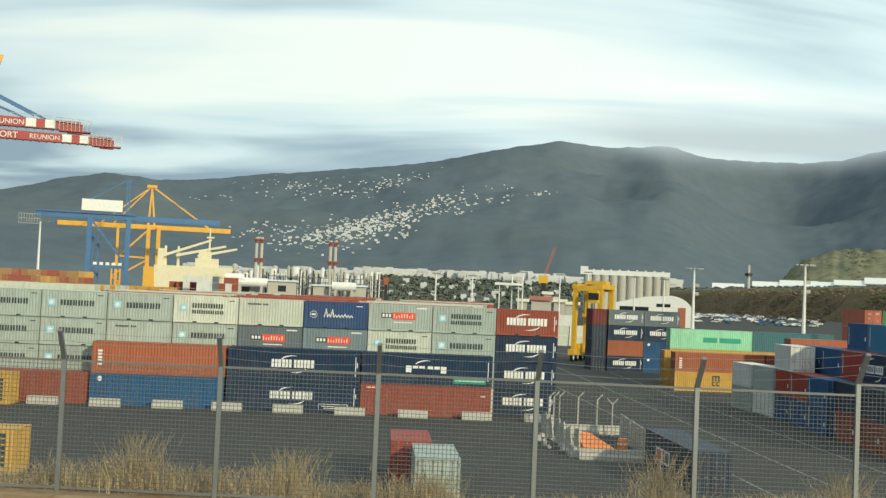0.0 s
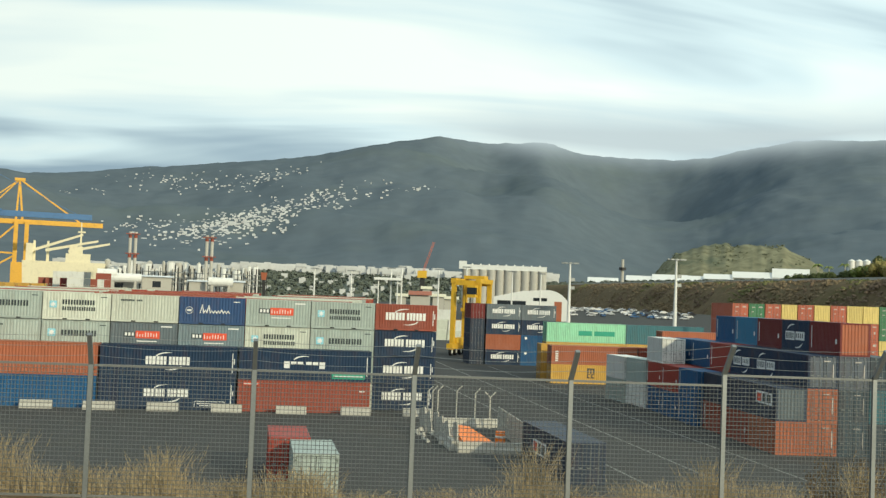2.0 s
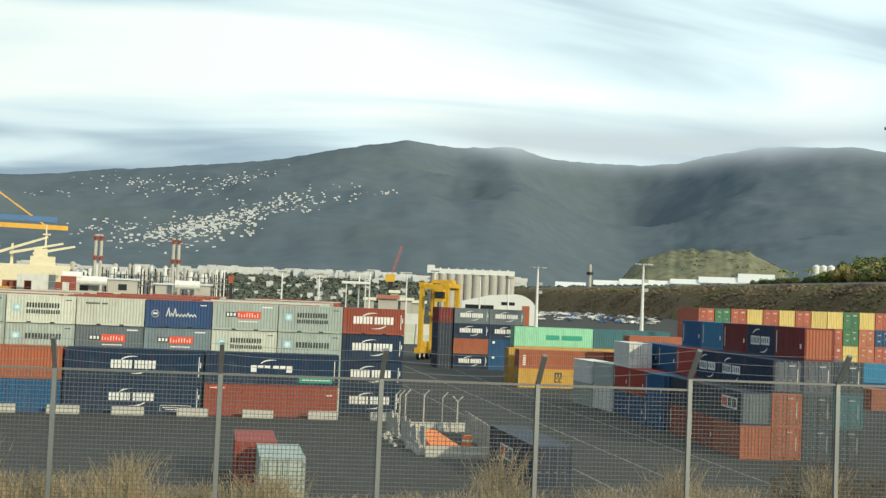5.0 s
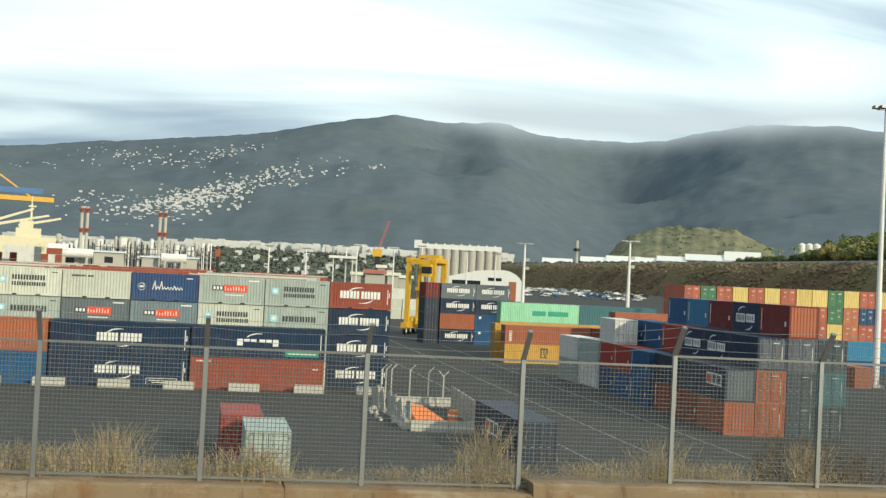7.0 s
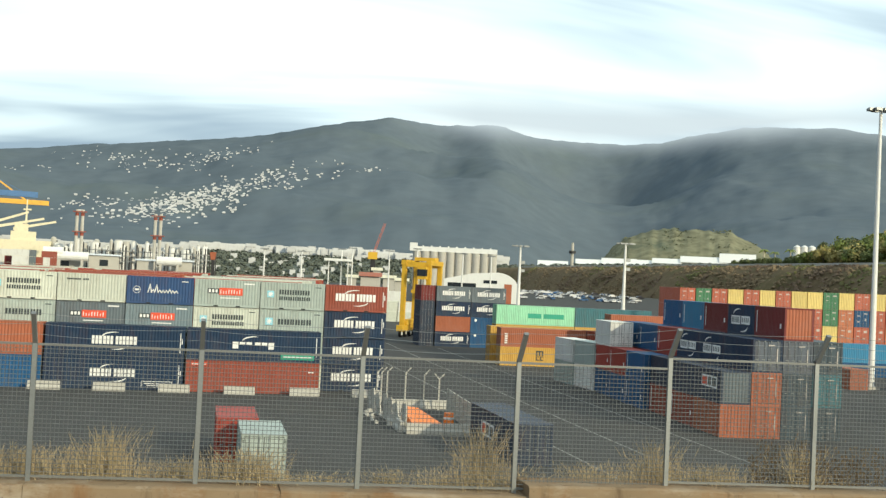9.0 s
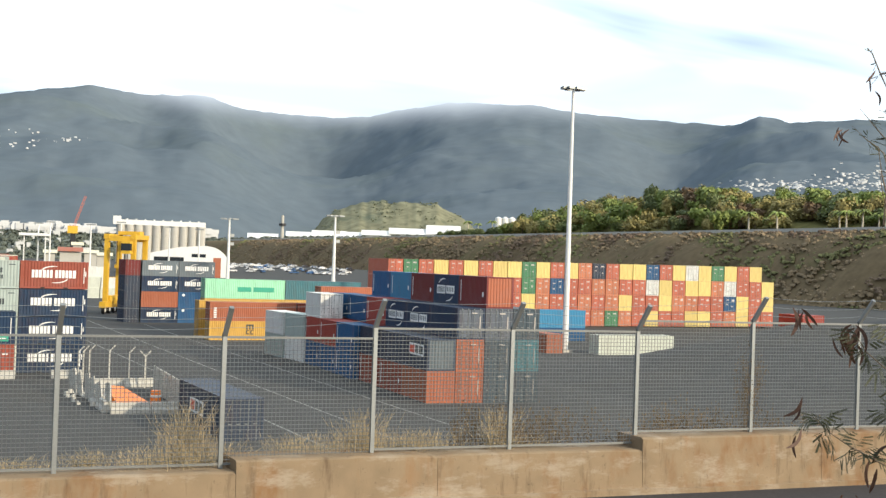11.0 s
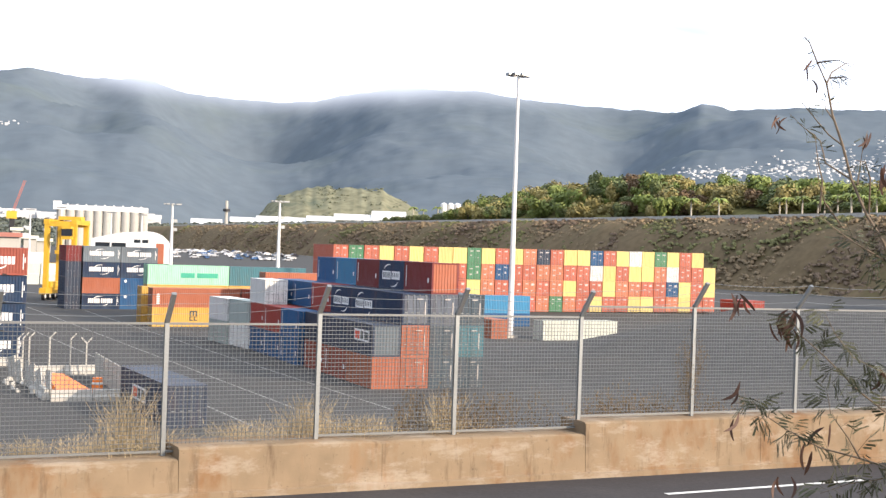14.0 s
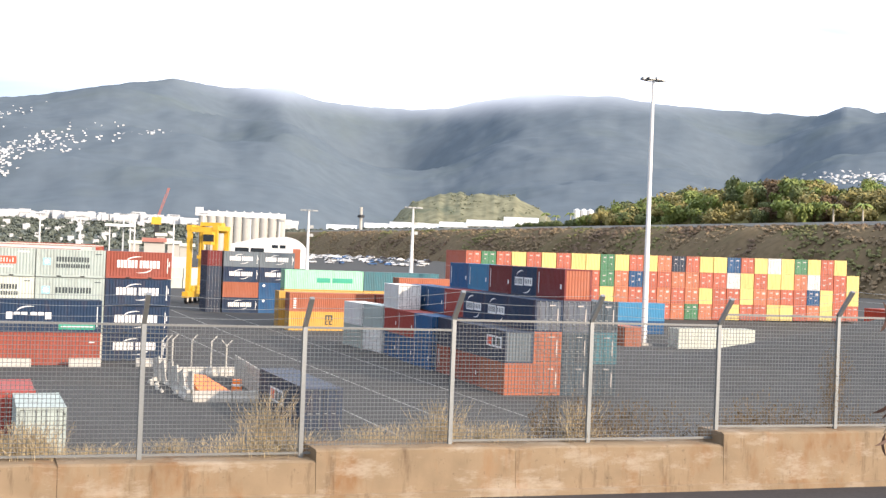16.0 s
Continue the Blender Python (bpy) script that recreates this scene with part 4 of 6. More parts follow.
def town(name, label, spots):
    so = Solid()
    for a0, e0, sa_, se_, n, lean in spots:
        for _ in range(n):
            g = random.gauss(0, 1)
            a = a0 + sa_ * g
            el = e0 + lean * sa_ * g + se_ * random.gauss(0, 1)
            q = on_mountain(a, el)
            if not q:
                continue
            x, y, z = q
            w, d, h = random.uniform(3, 8.5), random.uniform(3, 5), random.uniform(0.6, 1.7)
            so.box(x - w / 2, x + w / 2, y - d / 2 - 2, y + d / 2, z - 2.5, z + h)
            if random.random() < 0.6:
                n0 = len(so.v)
                so.v += [(x - w / 2, y - d / 2 - 2, z + h), (x + w / 2, y - d / 2 - 2, z + h), (x + w / 2, y + d / 2, z + h), (x - w / 2, y + d / 2, z + h), (x - w / 4, y, z + h + 1.0), (x + w / 4, y, z + h + 1.0)]
                so.f += [(n0, n0 + 1, n0 + 5, n0 + 4), (n0 + 1, n0 + 2, n0 + 5), (n0 + 2, n0 + 3, n0 + 4, n0 + 5), (n0 + 3, n0, n0 + 4)]
    tagged(part(name, so, HOUSE), label, "houses", kind="stuff")


town("hillside_houses", "scattered white houses of a town on the mountainside", (
    (-2.3, 2.85, 1.6, 0.38, 260, 0.12), (0.3, 3.65, 1.5, 0.30, 210, 0.25), (3.4, 4.6, 1.6, 0.28, 110, 0.2), (-3.6, 5.0, 1.6, 0.22, 90, 0.05), (0.2, 5.35, 1.2, 0.22, 80, 0.22),
    (-8.2, 4.35, 0.6, 0.05, 10, 0.1), (7.4, 5.2, 0.7, 0.06, 18, 0.1), (-5.8, 2.85, 0.8, 0.2, 30, 0.1)))
town("distant_houses", "scattered white houses of a far town", ((42.3, 4.3, 1.3, 0.16, 120, 0.02), (46.0, 4.5, 1.9, 0.26, 230, 0.05), (50.5, 4.9, 2.2, 0.45, 220, 0.05), (51.0, 5.9, 2.0, 0.3, 50, 0.1), (54.5, 4.9, 2.0, 0.4, 60, 0.0)))

# sunlit knoll before the valley
KNOLL = material('sunlit_dry_knoll', (0.19, 0.188, 0.125), 0.95, 0, 0.09, 1.3, 0, (0.085, 0.11, 0.085), 0.95, big=0.016, spec=0.0)


def knoll_prof(a):
    h_ = max(0.02, 1 - abs((a - 23.5) / 4.6) ** 3.2) * (0.9 + 0.12 * noise.noise((a * 0.7, 2.2, 0)) + 0.07 * noise.noise((a * 2.3, 5.2, 0)))
    out = []
    for i in range(9):
        s = i / 8
        r = 1300 + 260 * s
        out.append((r, max(-1, EYE + r * tan(radians(0.3 + (3.3 * h_ ** 0.65 - 0.3) * smooth(0, 1, s) ** 0.8)) - (EYE + 5 if i == 0 else 0))))
    out.append((1750, 0))
    return out


tagged(new("grassy_knoll", ring_mesh("grassy_knoll", [18.9 + 0.1 * i for i in range(94)], knoll_prof, KNOLL, 4.0, 5.0, 0.03)), "dry yellow-green grassy knoll lit by the sun", "hill", kind="structure")

def knoll_point(a, s_):
    p_ = knoll_prof(a)
    k = min(7, int(s_ * 8))
    f_ = s_ * 8 - k
    r, z = (p_[k][i] + (p_[k + 1][i] - p_[k][i]) * f_ for i in (0, 1))
    return r * sin(radians(a)), r * cos(radians(a)), z


# low cloud that lies on the tops: a soft glowing backdrop of sky
CLOUD = bpy.data.materials.new("low_cloud")
CLOUD.use_nodes = True
cn, cl = CLOUD.node_tree.nodes, CLOUD.node_tree.links
cn.clear()
tc_ = cn.new("ShaderNodeTexCoord")
ns = cn.new("ShaderNodeTexNoise")
ns.inputs["Scale"].default_value = 0.0011
ns.inputs["Detail"].default_value = 2
cl.new(tc_.outputs["Object"], ns.inputs["Vector"])
sx = cn.new("ShaderNodeSeparateXYZ")
cl.new(tc_.outputs["Object"], sx.inputs[0])


def cmath(op, p_, q_, clamp=False):
    n = cn.new("ShaderNodeMath")
    n.operation, n.use_clamp = op, clamp
    for i, v in enumerate((p_, q_)):
        if isinstance(v, (int, float)):
            n.inputs[i].default_value = v
        else:
            cl.new(v, n.inputs[i])
    return n.outputs[0]


lift = cmath('MULTIPLY', cmath('SUBTRACT', ns.outputs[0], 0.5), 120.0)
zz_ = cmath('ADD', sx.outputs[2], lift)
dip = cmath('SUBTRACT', 1.0, cmath('DIVIDE', cmath('ABSOLUTE', cmath('SUBTRACT', sx.outputs[0], 1040.0), 0.0), 560.0), True)
low = cmath('DIVIDE', cmath('ADD', cmath('SUBTRACT', zz_, 432.0), cmath('MULTIPLY', dip, 56.0)), 85.0, True)
high = cmath('DIVIDE', cmath('SUBTRACT', 640.0, sx.outputs[2]), 140.0, True)
sideways = cmath('DIVIDE', cmath('SUBTRACT', sx.outputs[0], 330.0), 420.0, True)
al = cmath('MULTIPLY', cmath('MULTIPLY', cmath('MULTIPLY', low, low), cmath('MULTIPLY', high, high)), cmath('MULTIPLY', sideways, 0.95))
em, tr_, mx_, mo = cn.new("ShaderNodeEmission"), cn.new("ShaderNodeBsdfTransparent"), cn.new("ShaderNodeMixShader"), cn.new("ShaderNodeOutputMaterial")
em.inputs[0].default_value = (0.72, 0.77, 0.80, 1)
em.inputs[1].default_value = 0.92
cl.new(al, mx_.inputs[0])
cl.new(tr_.outputs[0], mx_.inputs[1])
cl.new(em.outputs[0], mx_.inputs[2])
cl.new(mx_.outputs[0], mo.inputs[0])
so = Solid()
azs_ = [3 + 1.0 * i for i in range(64)]
for a in azs_:
    for k in range(5):
        so.v.append((3350 * sin(radians(a)), 3350 * cos(radians(a)), 350 + 75 * k))
for i in range(len(azs_) - 1):
    for k in range(4):
        so.f.append((i * 5 + k, (i + 1) * 5 + k, (i + 1) * 5 + k + 1, i * 5 + k + 1))
ob = part("low_cloud", so, CLOUD, smooth=True)
ob.visible_shadow = False
tagged(ob, "soft pale low cloud lying on the mountain tops", "cloud", kind="structure")

def polar(a, r, z=0.0):
    return Vector((r * sin(radians(a)), r * cos(radians(a)), z))


def height(el, r):
    return EYE + r * tan(radians(el))


def facing(a, r):
    """A frame at that azimuth whose x runs across the line of sight."""
    q = polar(a, r)
    return pose(q.x, q.y, 0, 0, 0, -a)


# ---- tall light masts ----
def light_mast(x, y, h, r0=0.45, lamps=6, spread=1.3, group="yard light masts"):
    root = thing("light_mast", pose(x, y, yard_z(x, y)), "tall white tapered steel light mast with a crown of floodlights", "light mast", group)
    part("pole", Solid().bar((0, 0, 0), (0, 0, h), 2 * r0, sides=10, taper=0.45), WHITE, root, smooth=False)
    part("base_plate", Solid().box(-0.8, 0.8, -0.8, 0.8, 0, 0.35), CONCRETE, root)
    so = Solid()
    for s in (-1, 1):
        so.bar((-spread, s * 0.35, h), (spread, s * 0.35, h), 0.1)
    part("crossarm", so, STEEL, root)
    for i in range(lamps):
        an = 2 * pi * i / lamps + 0.2
        lx, ly = spread * 1.15 * cos(an), spread * 0.7 * sin(an)
        so = Solid().box(lx - 0.42, lx + 0.42, ly - 0.26, ly + 0.26, h + 0.02, h + 0.36)
        so.bar((lx * 0.6, ly * 0.5, h), (lx, ly, h + 0.1), 0.07)
        part("floodlight", so, STEEL, root)
    return root


light_mast(84.2, 134.8, 35.6, 0.42, 8, 1.25)
for a, r, el in ((15.4, 350, 1.86), (20.5, 330, 2.2)):
    q = polar(a, r)
    root = light_mast(q.x, q.y, height(el, r) - yard_z(q.x, q.y), 0.62, 10, 2.0)
    so = Solid()
    for zz in (7, 9.5):
        so.box(0.3, 1.5, -0.3, 0.3, height(el, r) - zz, height(el, r) - zz + 0.9)
    part("service_cage", so, STEEL, root)
for a, el in ((8.98, 1.33), (7.17, 1.38), (12.6, 1.36), (6.65, 1.3), (10.35, 1.5), (4.7, 1.1), (2.9, 1.15), (14.0, 1.3)):
    r = 430
    q = polar(a, r)
    root = thing("street_lamp", pose(q.x, q.y, 0, 0, 0, -a), "tall slim white lamp post with a double head", "lamp post", "slim lamp posts")
    h = height(el, r)
    part("pole", Solid().bar((0, 0, 0), (0, 0, h), 0.75, sides=8, taper=0.6), WHITE, root)
    part("lamp_head", Solid().box(-1.6, 1.6, -0.3, 0.3, h - 0.1, h + 0.3), STEEL, root)
q = polar(-15.95, 600)
light_mast(q.x, q.y, height(2.37, 600), 0.8, 8, 5.0)
q = polar(17.93, 900)
root = thing("chimney", pose(q.x, q.y, 0), "slim pale industrial chimney with platforms", "chimney")
part("shaft", Solid().bar((0, 0, 0), (0, 0, height(2.16, 900)), 3.2, sides=10, taper=0.7), CONCRETE, root)
part("platform", Solid().bar((0, 0, 37), (0, 0, 39), 5.5, sides=10), DARK_STEEL, root)

# ---- silo block ----
root = thing("grain_silos", facing(12.15, 800), "row of pale grey grain silos under a long white gallery", "silos")
for i in range(10):
    x = -25.5 + i * 5.8
    so = Solid().bar((x, 0, 0), (x, 0, 31.0), 5.7, sides=16)
    part("silo", so, CONCRETE, root, smooth=False)
part("gallery", Solid().box(-29, 29.5, -2.2, 2.2, 31.0, 34.2), ROOF_METAL, root)
so = Solid().box(-30.5, -25.5, -3, 3, 31, 36.5)
part("lift_tower", so, ROOF_METAL, root)
for i in range(9):
    part("stack_vent", Solid().box(-22 + i * 5.8, -21 + i * 5.8, -0.5, 0.5, 34.2, 35.0), ROOF_METAL, root)

# ---- round-ended warehouse beyond the lane ----
root = thing("warehouse", facing(13.6, 480), "white warehouse with a rounded roof end and dark side", "warehouse")
so = Solid()
n = 14
prof = [(-15.5, 12.2), (-4, 14.9), (6, 15.6)] + [(6 + 9.5 * sin(radians(90 * i / n)), 7 + 8.6 * cos(radians(90 * i / n))) for i in range(1, n + 1)] + [(15.5, 0)]
for (x0, z0), (x1, z1) in zip(prof, prof[1:]):
    so.quad((x0, -8, z0), (x1, -8, z1), (x1, 14, z1), (x0, 14, z0))
so.quad(*[(x, -8, z) for x, z in prof], (-15.5, -8, 0))
so.quad((-15.5, -8, 0), (-15.5, -8, 12.2), (-15.5, 14, 12.2), (-15.5, 14, 0))
part("shell", so, ROOF_METAL, root)
part("door", Solid().box(-1, 4, -8.1, -7.9, 0, 10.5), LOGO_WHITE, root)
part("window_band", Solid().box(-14, -2.5, -8.1, -7.9, 0, 10.8), GLASS_DARK, root)
part("window", Solid().box(0.5, 6.0, -8.12, -7.92, 11.0, 12.3), GLASS_DARK, root)
part("container_mark", Solid().box(9, 12, -8.1, -7.9, 0, 11), paint('orange'), root)

# ---- low sheds along the quay road and behind the bank ----
def shed(a, r, w, z0, z1, label="long low white shed with a shallow metal roof", mat=None, d=14):
    root = thing("shed", facing(a, r), label, "shed", "far sheds")
    part("wall", Solid().box(-w / 2, w / 2, -d / 2, d / 2, 0, z0), CONCRETE, root)
    so = Solid()
    so.quad((-w / 2 - 1, -d / 2 - 1, z0), (w / 2 + 1, -d / 2 - 1, z0), (w / 2 + 1, 0, z1), (-w / 2 - 1, 0, z1))
    so.quad((w / 2 + 1, d / 2 + 1, z0), (-w / 2 - 1, d / 2 + 1, z0), (-w / 2 - 1, 0, z1), (w / 2 + 1, 0, z1))
    so.quad((-w / 2 - 1, -d / 2 - 1, z0), (-w / 2 - 1, 0, z1), (-w / 2 - 1, d / 2 + 1, z0))
    so.quad((w / 2 + 1, -d / 2 - 1, z0), (w / 2 + 1, d / 2 + 1, z0), (w / 2 + 1, 0, z1))
    part("roof", so, mat or ROOF_METAL, root)
    for i in range(int(w / 12)):
        part("doorway", Solid().box(-w / 2 + 5 + i * 12, -w / 2 + 9 + i * 12, -d / 2 - 0.1, -d / 2 + 0.1, max(0, z0 - 5), z0 - 2), GLASS_DARK, root)


for a, el0, el1, w in ((18.9, 1.15, 1.4, 28), (20.2, 1.2, 1.5, 30), (21.6, 1.2, 1.48, 34), (22.9, 1.35, 1.6, 40), (24.4, 1.45, 1.75, 46), (25.8, 1.5, 1.95, 30), (17.0, 1.0, 1.25, 26)):
    shed(a, 1180, w * 1.1, height(el0, 1180), height(el1, 1180))
for i in range(3):
    q = polar(28.5 + 0.33 * i, 900)
    root = thing("storage_tank", pose(q.x, q.y, 0), "white cylindrical storage tank behind the trees", "storage tank", "white tanks")
    part("shell", Solid().bar((0, 0, 0), (0, 0, height(2.4, 900)), 5.2, sides=14), WHITE, root)
    part("cap", Solid().bar((0, 0, height(2.4, 900)), (0, 0, height(2.48, 900)), 5.2, sides=14, taper=0.2), WHITE, root)
root = thing("canopy", facing(6.5, 430), "white flat canopy roof on slim posts by the quay road", "canopy")
part("roof", Solid().box(-5.2, 5.2, -4, 4, height(0.72, 430), height(0.84, 430)), ROOF_METAL, root)
for x in (-3.5, 3.5):
    for y in (-3, 3):
        part("post", Solid().bar((x, y, 0), (x, y, height(0.72, 430)), 0.4, sides=8), WHITE, root)
for a, r, w, el in ((7.9, 520, 5, 0.2), (9.0, 520, 5, 0.15), (9.6, 560, 6, 0.05), (8.4, 600, 4, 0.5), (7.2, 540, 4, 0.1)):
    shed(a, r, w, height(el - 0.15, r), height(el, r), "cream sunlit port building", SHIP_CREAM, 8)
shed(8.1, 400, 6, height(0.05, 400), height(0.25, 400), "red roofed port hut", paint('orange'), 6)

# low wooded rise before the town
def rise_z(a, r):
    return 4.2 + (height(lerp(((-9, 0.62), (-2, 0.62), (0, 0.85), (14, 0.8), (20, 1.1), (28, 1.45)), a), 1140) - 4.2) * smooth(860, 1150, r)


TREE_DARK = material('dark_far_trees', (0.105, 0.12, 0.095), 0.95, 0, 0.1, 0.5)
tagged(new("wooded_rise", ring_mesh("wooded_rise", [-10 + 0.5 * i for i in range(78)], lambda a: [(r, rise_z(a, r)) for r in (840, 900, 960, 1020, 1080, 1140)] + [(1148, 0)], TREE_DARK, 9.0, 0.8, 0.03)), "low dark wooded rise before the town", "hill", kind="structure")

# town along the foot of the mountains
random.seed(8)
so, gr = Solid(), Solid()
for i in range(420):
    a = random.uniform(-9, 14.5)
    el = random.gauss(1.22, 0.09) if a > -1 else random.gauss(0.95, 0.10)
    r = random.uniform(1150, 1300)
    q = polar(a, r)
    w, h = random.uniform(5, 17), random.uniform(2.5, 7)
    zt = height(el, r)
    so.box(q.x - w / 2, q.x + w / 2, q.y - 4, q.y + 4, zt - h, zt)
    so.box(q.x - w / 2 + 0.5, q.x + w / 2 - 0.5, q.y - 3, q.y + 3, 0, zt - h)
for i in range(70):
    r = random.uniform(930, 1130)
    a = random.uniform(-1, 14)
    q = polar(a, r)
    w, zt = random.uniform(2, 7), rise_z(a, r) + random.uniform(1.5, 4.5)
    so.box(q.x - w / 2, q.x + w / 2, q.y - 3, q.y + 3, 0, zt)
tagged(part("town_buildings", so, HOUSE), "dense strip of low white town buildings", "buildings", kind="stuff")


def clump(so, c, r, n=7, flat=0.8):
    """An uneven leafy lump from small faceted shards."""
    for _ in range(n):
        d = Vector((random.gauss(0, 1), random.gauss(0, 1), abs(random.gauss(0, 0.7)))).normalized()
        p_ = Vector(c) + Vector((d.x * r, d.y * r, d.z * r * flat)) * random.uniform(0.55, 1.0)
        s = r * random.uniform(0.25, 0.5)
        u = Vector((random.uniform(-1, 1), random.uniform(-1, 1), random.uniform(-1, 1))).normalized()
        v_ = u.cross(d).normalized() if u.cross(d).length > 0.01 else Vector((1, 0, 0))
        w = d.cross(v_)
        so.quad(p_ - v_ * s - w * s * 0.6, p_ + v_ * s * 0.8 - w * s, p_ + v_ * s + w * s * 0.7 + d * s * 0.3, p_ - v_ * s * 0.5 + w * s)


for i in range(4200):
    a, r = random.uniform(-9, 28), 880 + 260 * random.random() ** 0.8
    q = polar(a, r)
    clump(gr, (q.x, q.y, rise_z(a, r) + 0.5), random.uniform(1.6, 3.4), 11, 1.0)
tagged(part("far_woods", gr, TREE_DARK), "dark belt of far trees before the town", "woods", kind="stuff")

# ---- refinery tanks and striped stacks ----
for a in (-5.79, -2.21):
    root = thing("twin_stack", facing(a, 600), "pair of white chimneys with red bands and platforms", "chimney", "striped chimneys")
    h = height(2.53, 600)
    for s in (-1, 1):
        part("flue", Solid().bar((s * 1.3, 0, 0), (s * 1.3, 0, h), 1.6, sides=10), CONCRETE, root)
        for zf in (0.96, 0.70):
            part("red_band", Solid().bar((s * 1.3, 0, h * zf - 1.6), (s * 1.3, 0, h * zf), 1.75, sides=10), paint('brick'), root)
    for zf in (0.99, 0.73):
        so = Solid()
        so.box(-3.4, 3.4, -1.7, 1.7, h * zf - 0.9, h * zf - 0.5)
        part("platform", so, paint('brick'), root)
random.seed(17)
for i in range(44):
    a = -6.9 + 7.0 * i / 43 + random.uniform(-0.05, 0.05)
    r = 640 + random.uniform(-25, 30)
    h = height(random.uniform(0.6, 1.15), r)
    q = polar(a, r)
    root = thing("process_tower", pose(q.x, q.y, 0), "white cylindrical plant column with a dark ladder", "tank", "white plant columns")
    w = random.choice((1.6, 2.2, 3.0, 4.5))
    part("column", Solid().bar((0, 0, 0), (0, 0, h), w, sides=10), WHITE if i % 4 else CONCRETE, root)
    part("cap", Solid().bar((0, 0, h), (0, 0, h + 0.8), w, sides=10, taper=0.3), CONCRETE, root)
    part("ladder", Solid().box(w / 2, w / 2 + 0.5, -0.4, 0.4, 0, h * 0.95), DARK_STEEL, root)
for a, w, el in ((-6.3, 15, 0.42), (-4.6, 14, 0.5), (-1.0, 10, 0.4), (-2.7, 8, 0.36)):
    shed(a, 590, w, height(el - 0.08, 590), height(el, 590), "low white plant building with flat roof", ROOF_METAL, 10)
for a, w, el in ((-6.15, 17, 0.32), (-6.9, 9, 0.5), (-1.6, 12, 0.3)):
    root = thing("gas_tank", facing(a, 580), "white horizontal bullet tank on saddles", "tank", "bullet tanks")
    z = height(el, 580)
    part("shell", Solid().bar((-w / 2, 0, z), (w / 2, 0, z), 4.6, sides=14), WHITE, root, smooth=False)
    for x in (-w / 3, w / 3):
        part("saddle", Solid().box(x - 0.6, x + 0.6, -1.6, 1.6, 0, z - 1.6), CONCRETE, root)
root = thing("pipe_rack", facing(-2.6, 615), "dark steel pipe rack before the plant columns", "pipe rack")
for el in (0.18, 0.42, 0.66):
    part("pipe", Solid().box(-32, 34, -0.5, 0.5, height(el, 615), height(el, 615) + 0.5), STEEL, root)
for i in range(23):
    part("upright", Solid().box(-32 + i * 3, -31.6 + i * 3, -0.8, 0.8, 0, height(0.72, 615) + (i * 7 % 5) * 0.6), DARK_STEEL, root)
root = thing("hopper", facing(0.45, 560), "orange bulk hopper on a quay", "hopper")
h = height(0.9, 560)
part("bin", Solid().bar((0, 0, h - 4), (0, 0, h - 0.5), 2.0, sides=4, taper=1.5), paint('orange'), root)
part("chute", Solid().bar((0, 0, h - 4), (0.6, 0, 0), 1.6, sides=4, taper=0.7), DARK_STEEL, root)


# ---- quay cranes ----
def lattice(so, a, b, w, n, t=0.35):
    """An open leg of two chords with zigzag braces."""
    a, b = Vector(a), Vector(b)
    for s in (-1, 1):
        o = Vector((s * w / 2, 0, 0))
        so.bar(a + o, b + o, t * 1.6)
    for i in range(n):
        p0, p1 = a.lerp(b, i / n), a.lerp(b, (i + 1) / n)
        s = 1 if i % 2 else -1
        so.bar(p0 + Vector((s * w / 2, 0, 0)), p1 + Vector((-s * w / 2, 0, 0)), t)


R1 = 690
m = R1 * radians(1)
root = thing("quay_crane", facing(-12.9, R1), "blue ship-to-shore gantry crane with white machine house", "crane", "quay cranes")
zb, zt = height(3.1, R1), height(4.94, R1)
for x in (-0.85 * m, 0.9 * m):
    for y in (-6, 6):
        so = Solid()
        so.bar((x, y, 0), (x, y, zb), 2.6)
        part("leg", so, BLUE_STEEL, root)
so = Solid()
lattice(so, (-0.5 * m, 6, 0), (-0.55 * m, 6, zb * 0.8), 3.2, 8, 0.5)
part("stair_tower", so, BLUE_STEEL, root)
part("sill_beam", Solid().box(-0.9 * m, 0.95 * m, -6.6, -5.4, height(0.75, R1) - 1, height(0.75, R1) + 0.8), BLUE_STEEL, root)
part("diagonal_brace", Solid().bar((-0.8 * m, -6, zb - 2), (0.85 * m, -6, height(0.9, R1)), 1.1), BLUE_STEEL, root)
part("boom", Solid().box(-3.3 * m, 5.2 * m, -1.5, 1.5, zb - 1.7, zb + 1.5), BLUE_STEEL, root)
part("upper_boom_rail", Solid().box(-3.3 * m, 1.2 * m, -2.5, -1.8, zb + 1.4, zb + 2.1), BLUE_STEEL, root)
part("machine_house", Solid().box(-1.25 * m, 0.6 * m, -4, 4, zb + 3, zb + 9.5), ROOF_METAL, root, "white machine house")
so = Solid()
lattice(so, (0.84 * m, 0, zb), (0.84 * m, 0, zt), 1.6, 8, 0.4)
part("mast", so, BLUE_STEEL, root)
part("stay", Solid().bar((0.84 * m, 0, zt), (-0.95 * m, 0, zb + 9), 0.5), BLUE_STEEL, root)
part("stay", Solid().bar((0.84 * m, 0, zt), (4.6 * m, 0, zb + 1), 0.22), BLUE_STEEL, root)
so = Solid()
for i in range(9):
    so.bar((-4.0 * m + i * 1.4, -2, zb - 6), (-4.0 * m + i * 1.4, -2, zb - 0.5), 0.25)
for zz in (-6, -3.2, -0.6):
    so.bar((-4.0 * m, -2, zb + zz), (-4.0 * m + 11.2, -2, zb + zz), 0.3)
part("trolley_cage", so, STEEL, root)
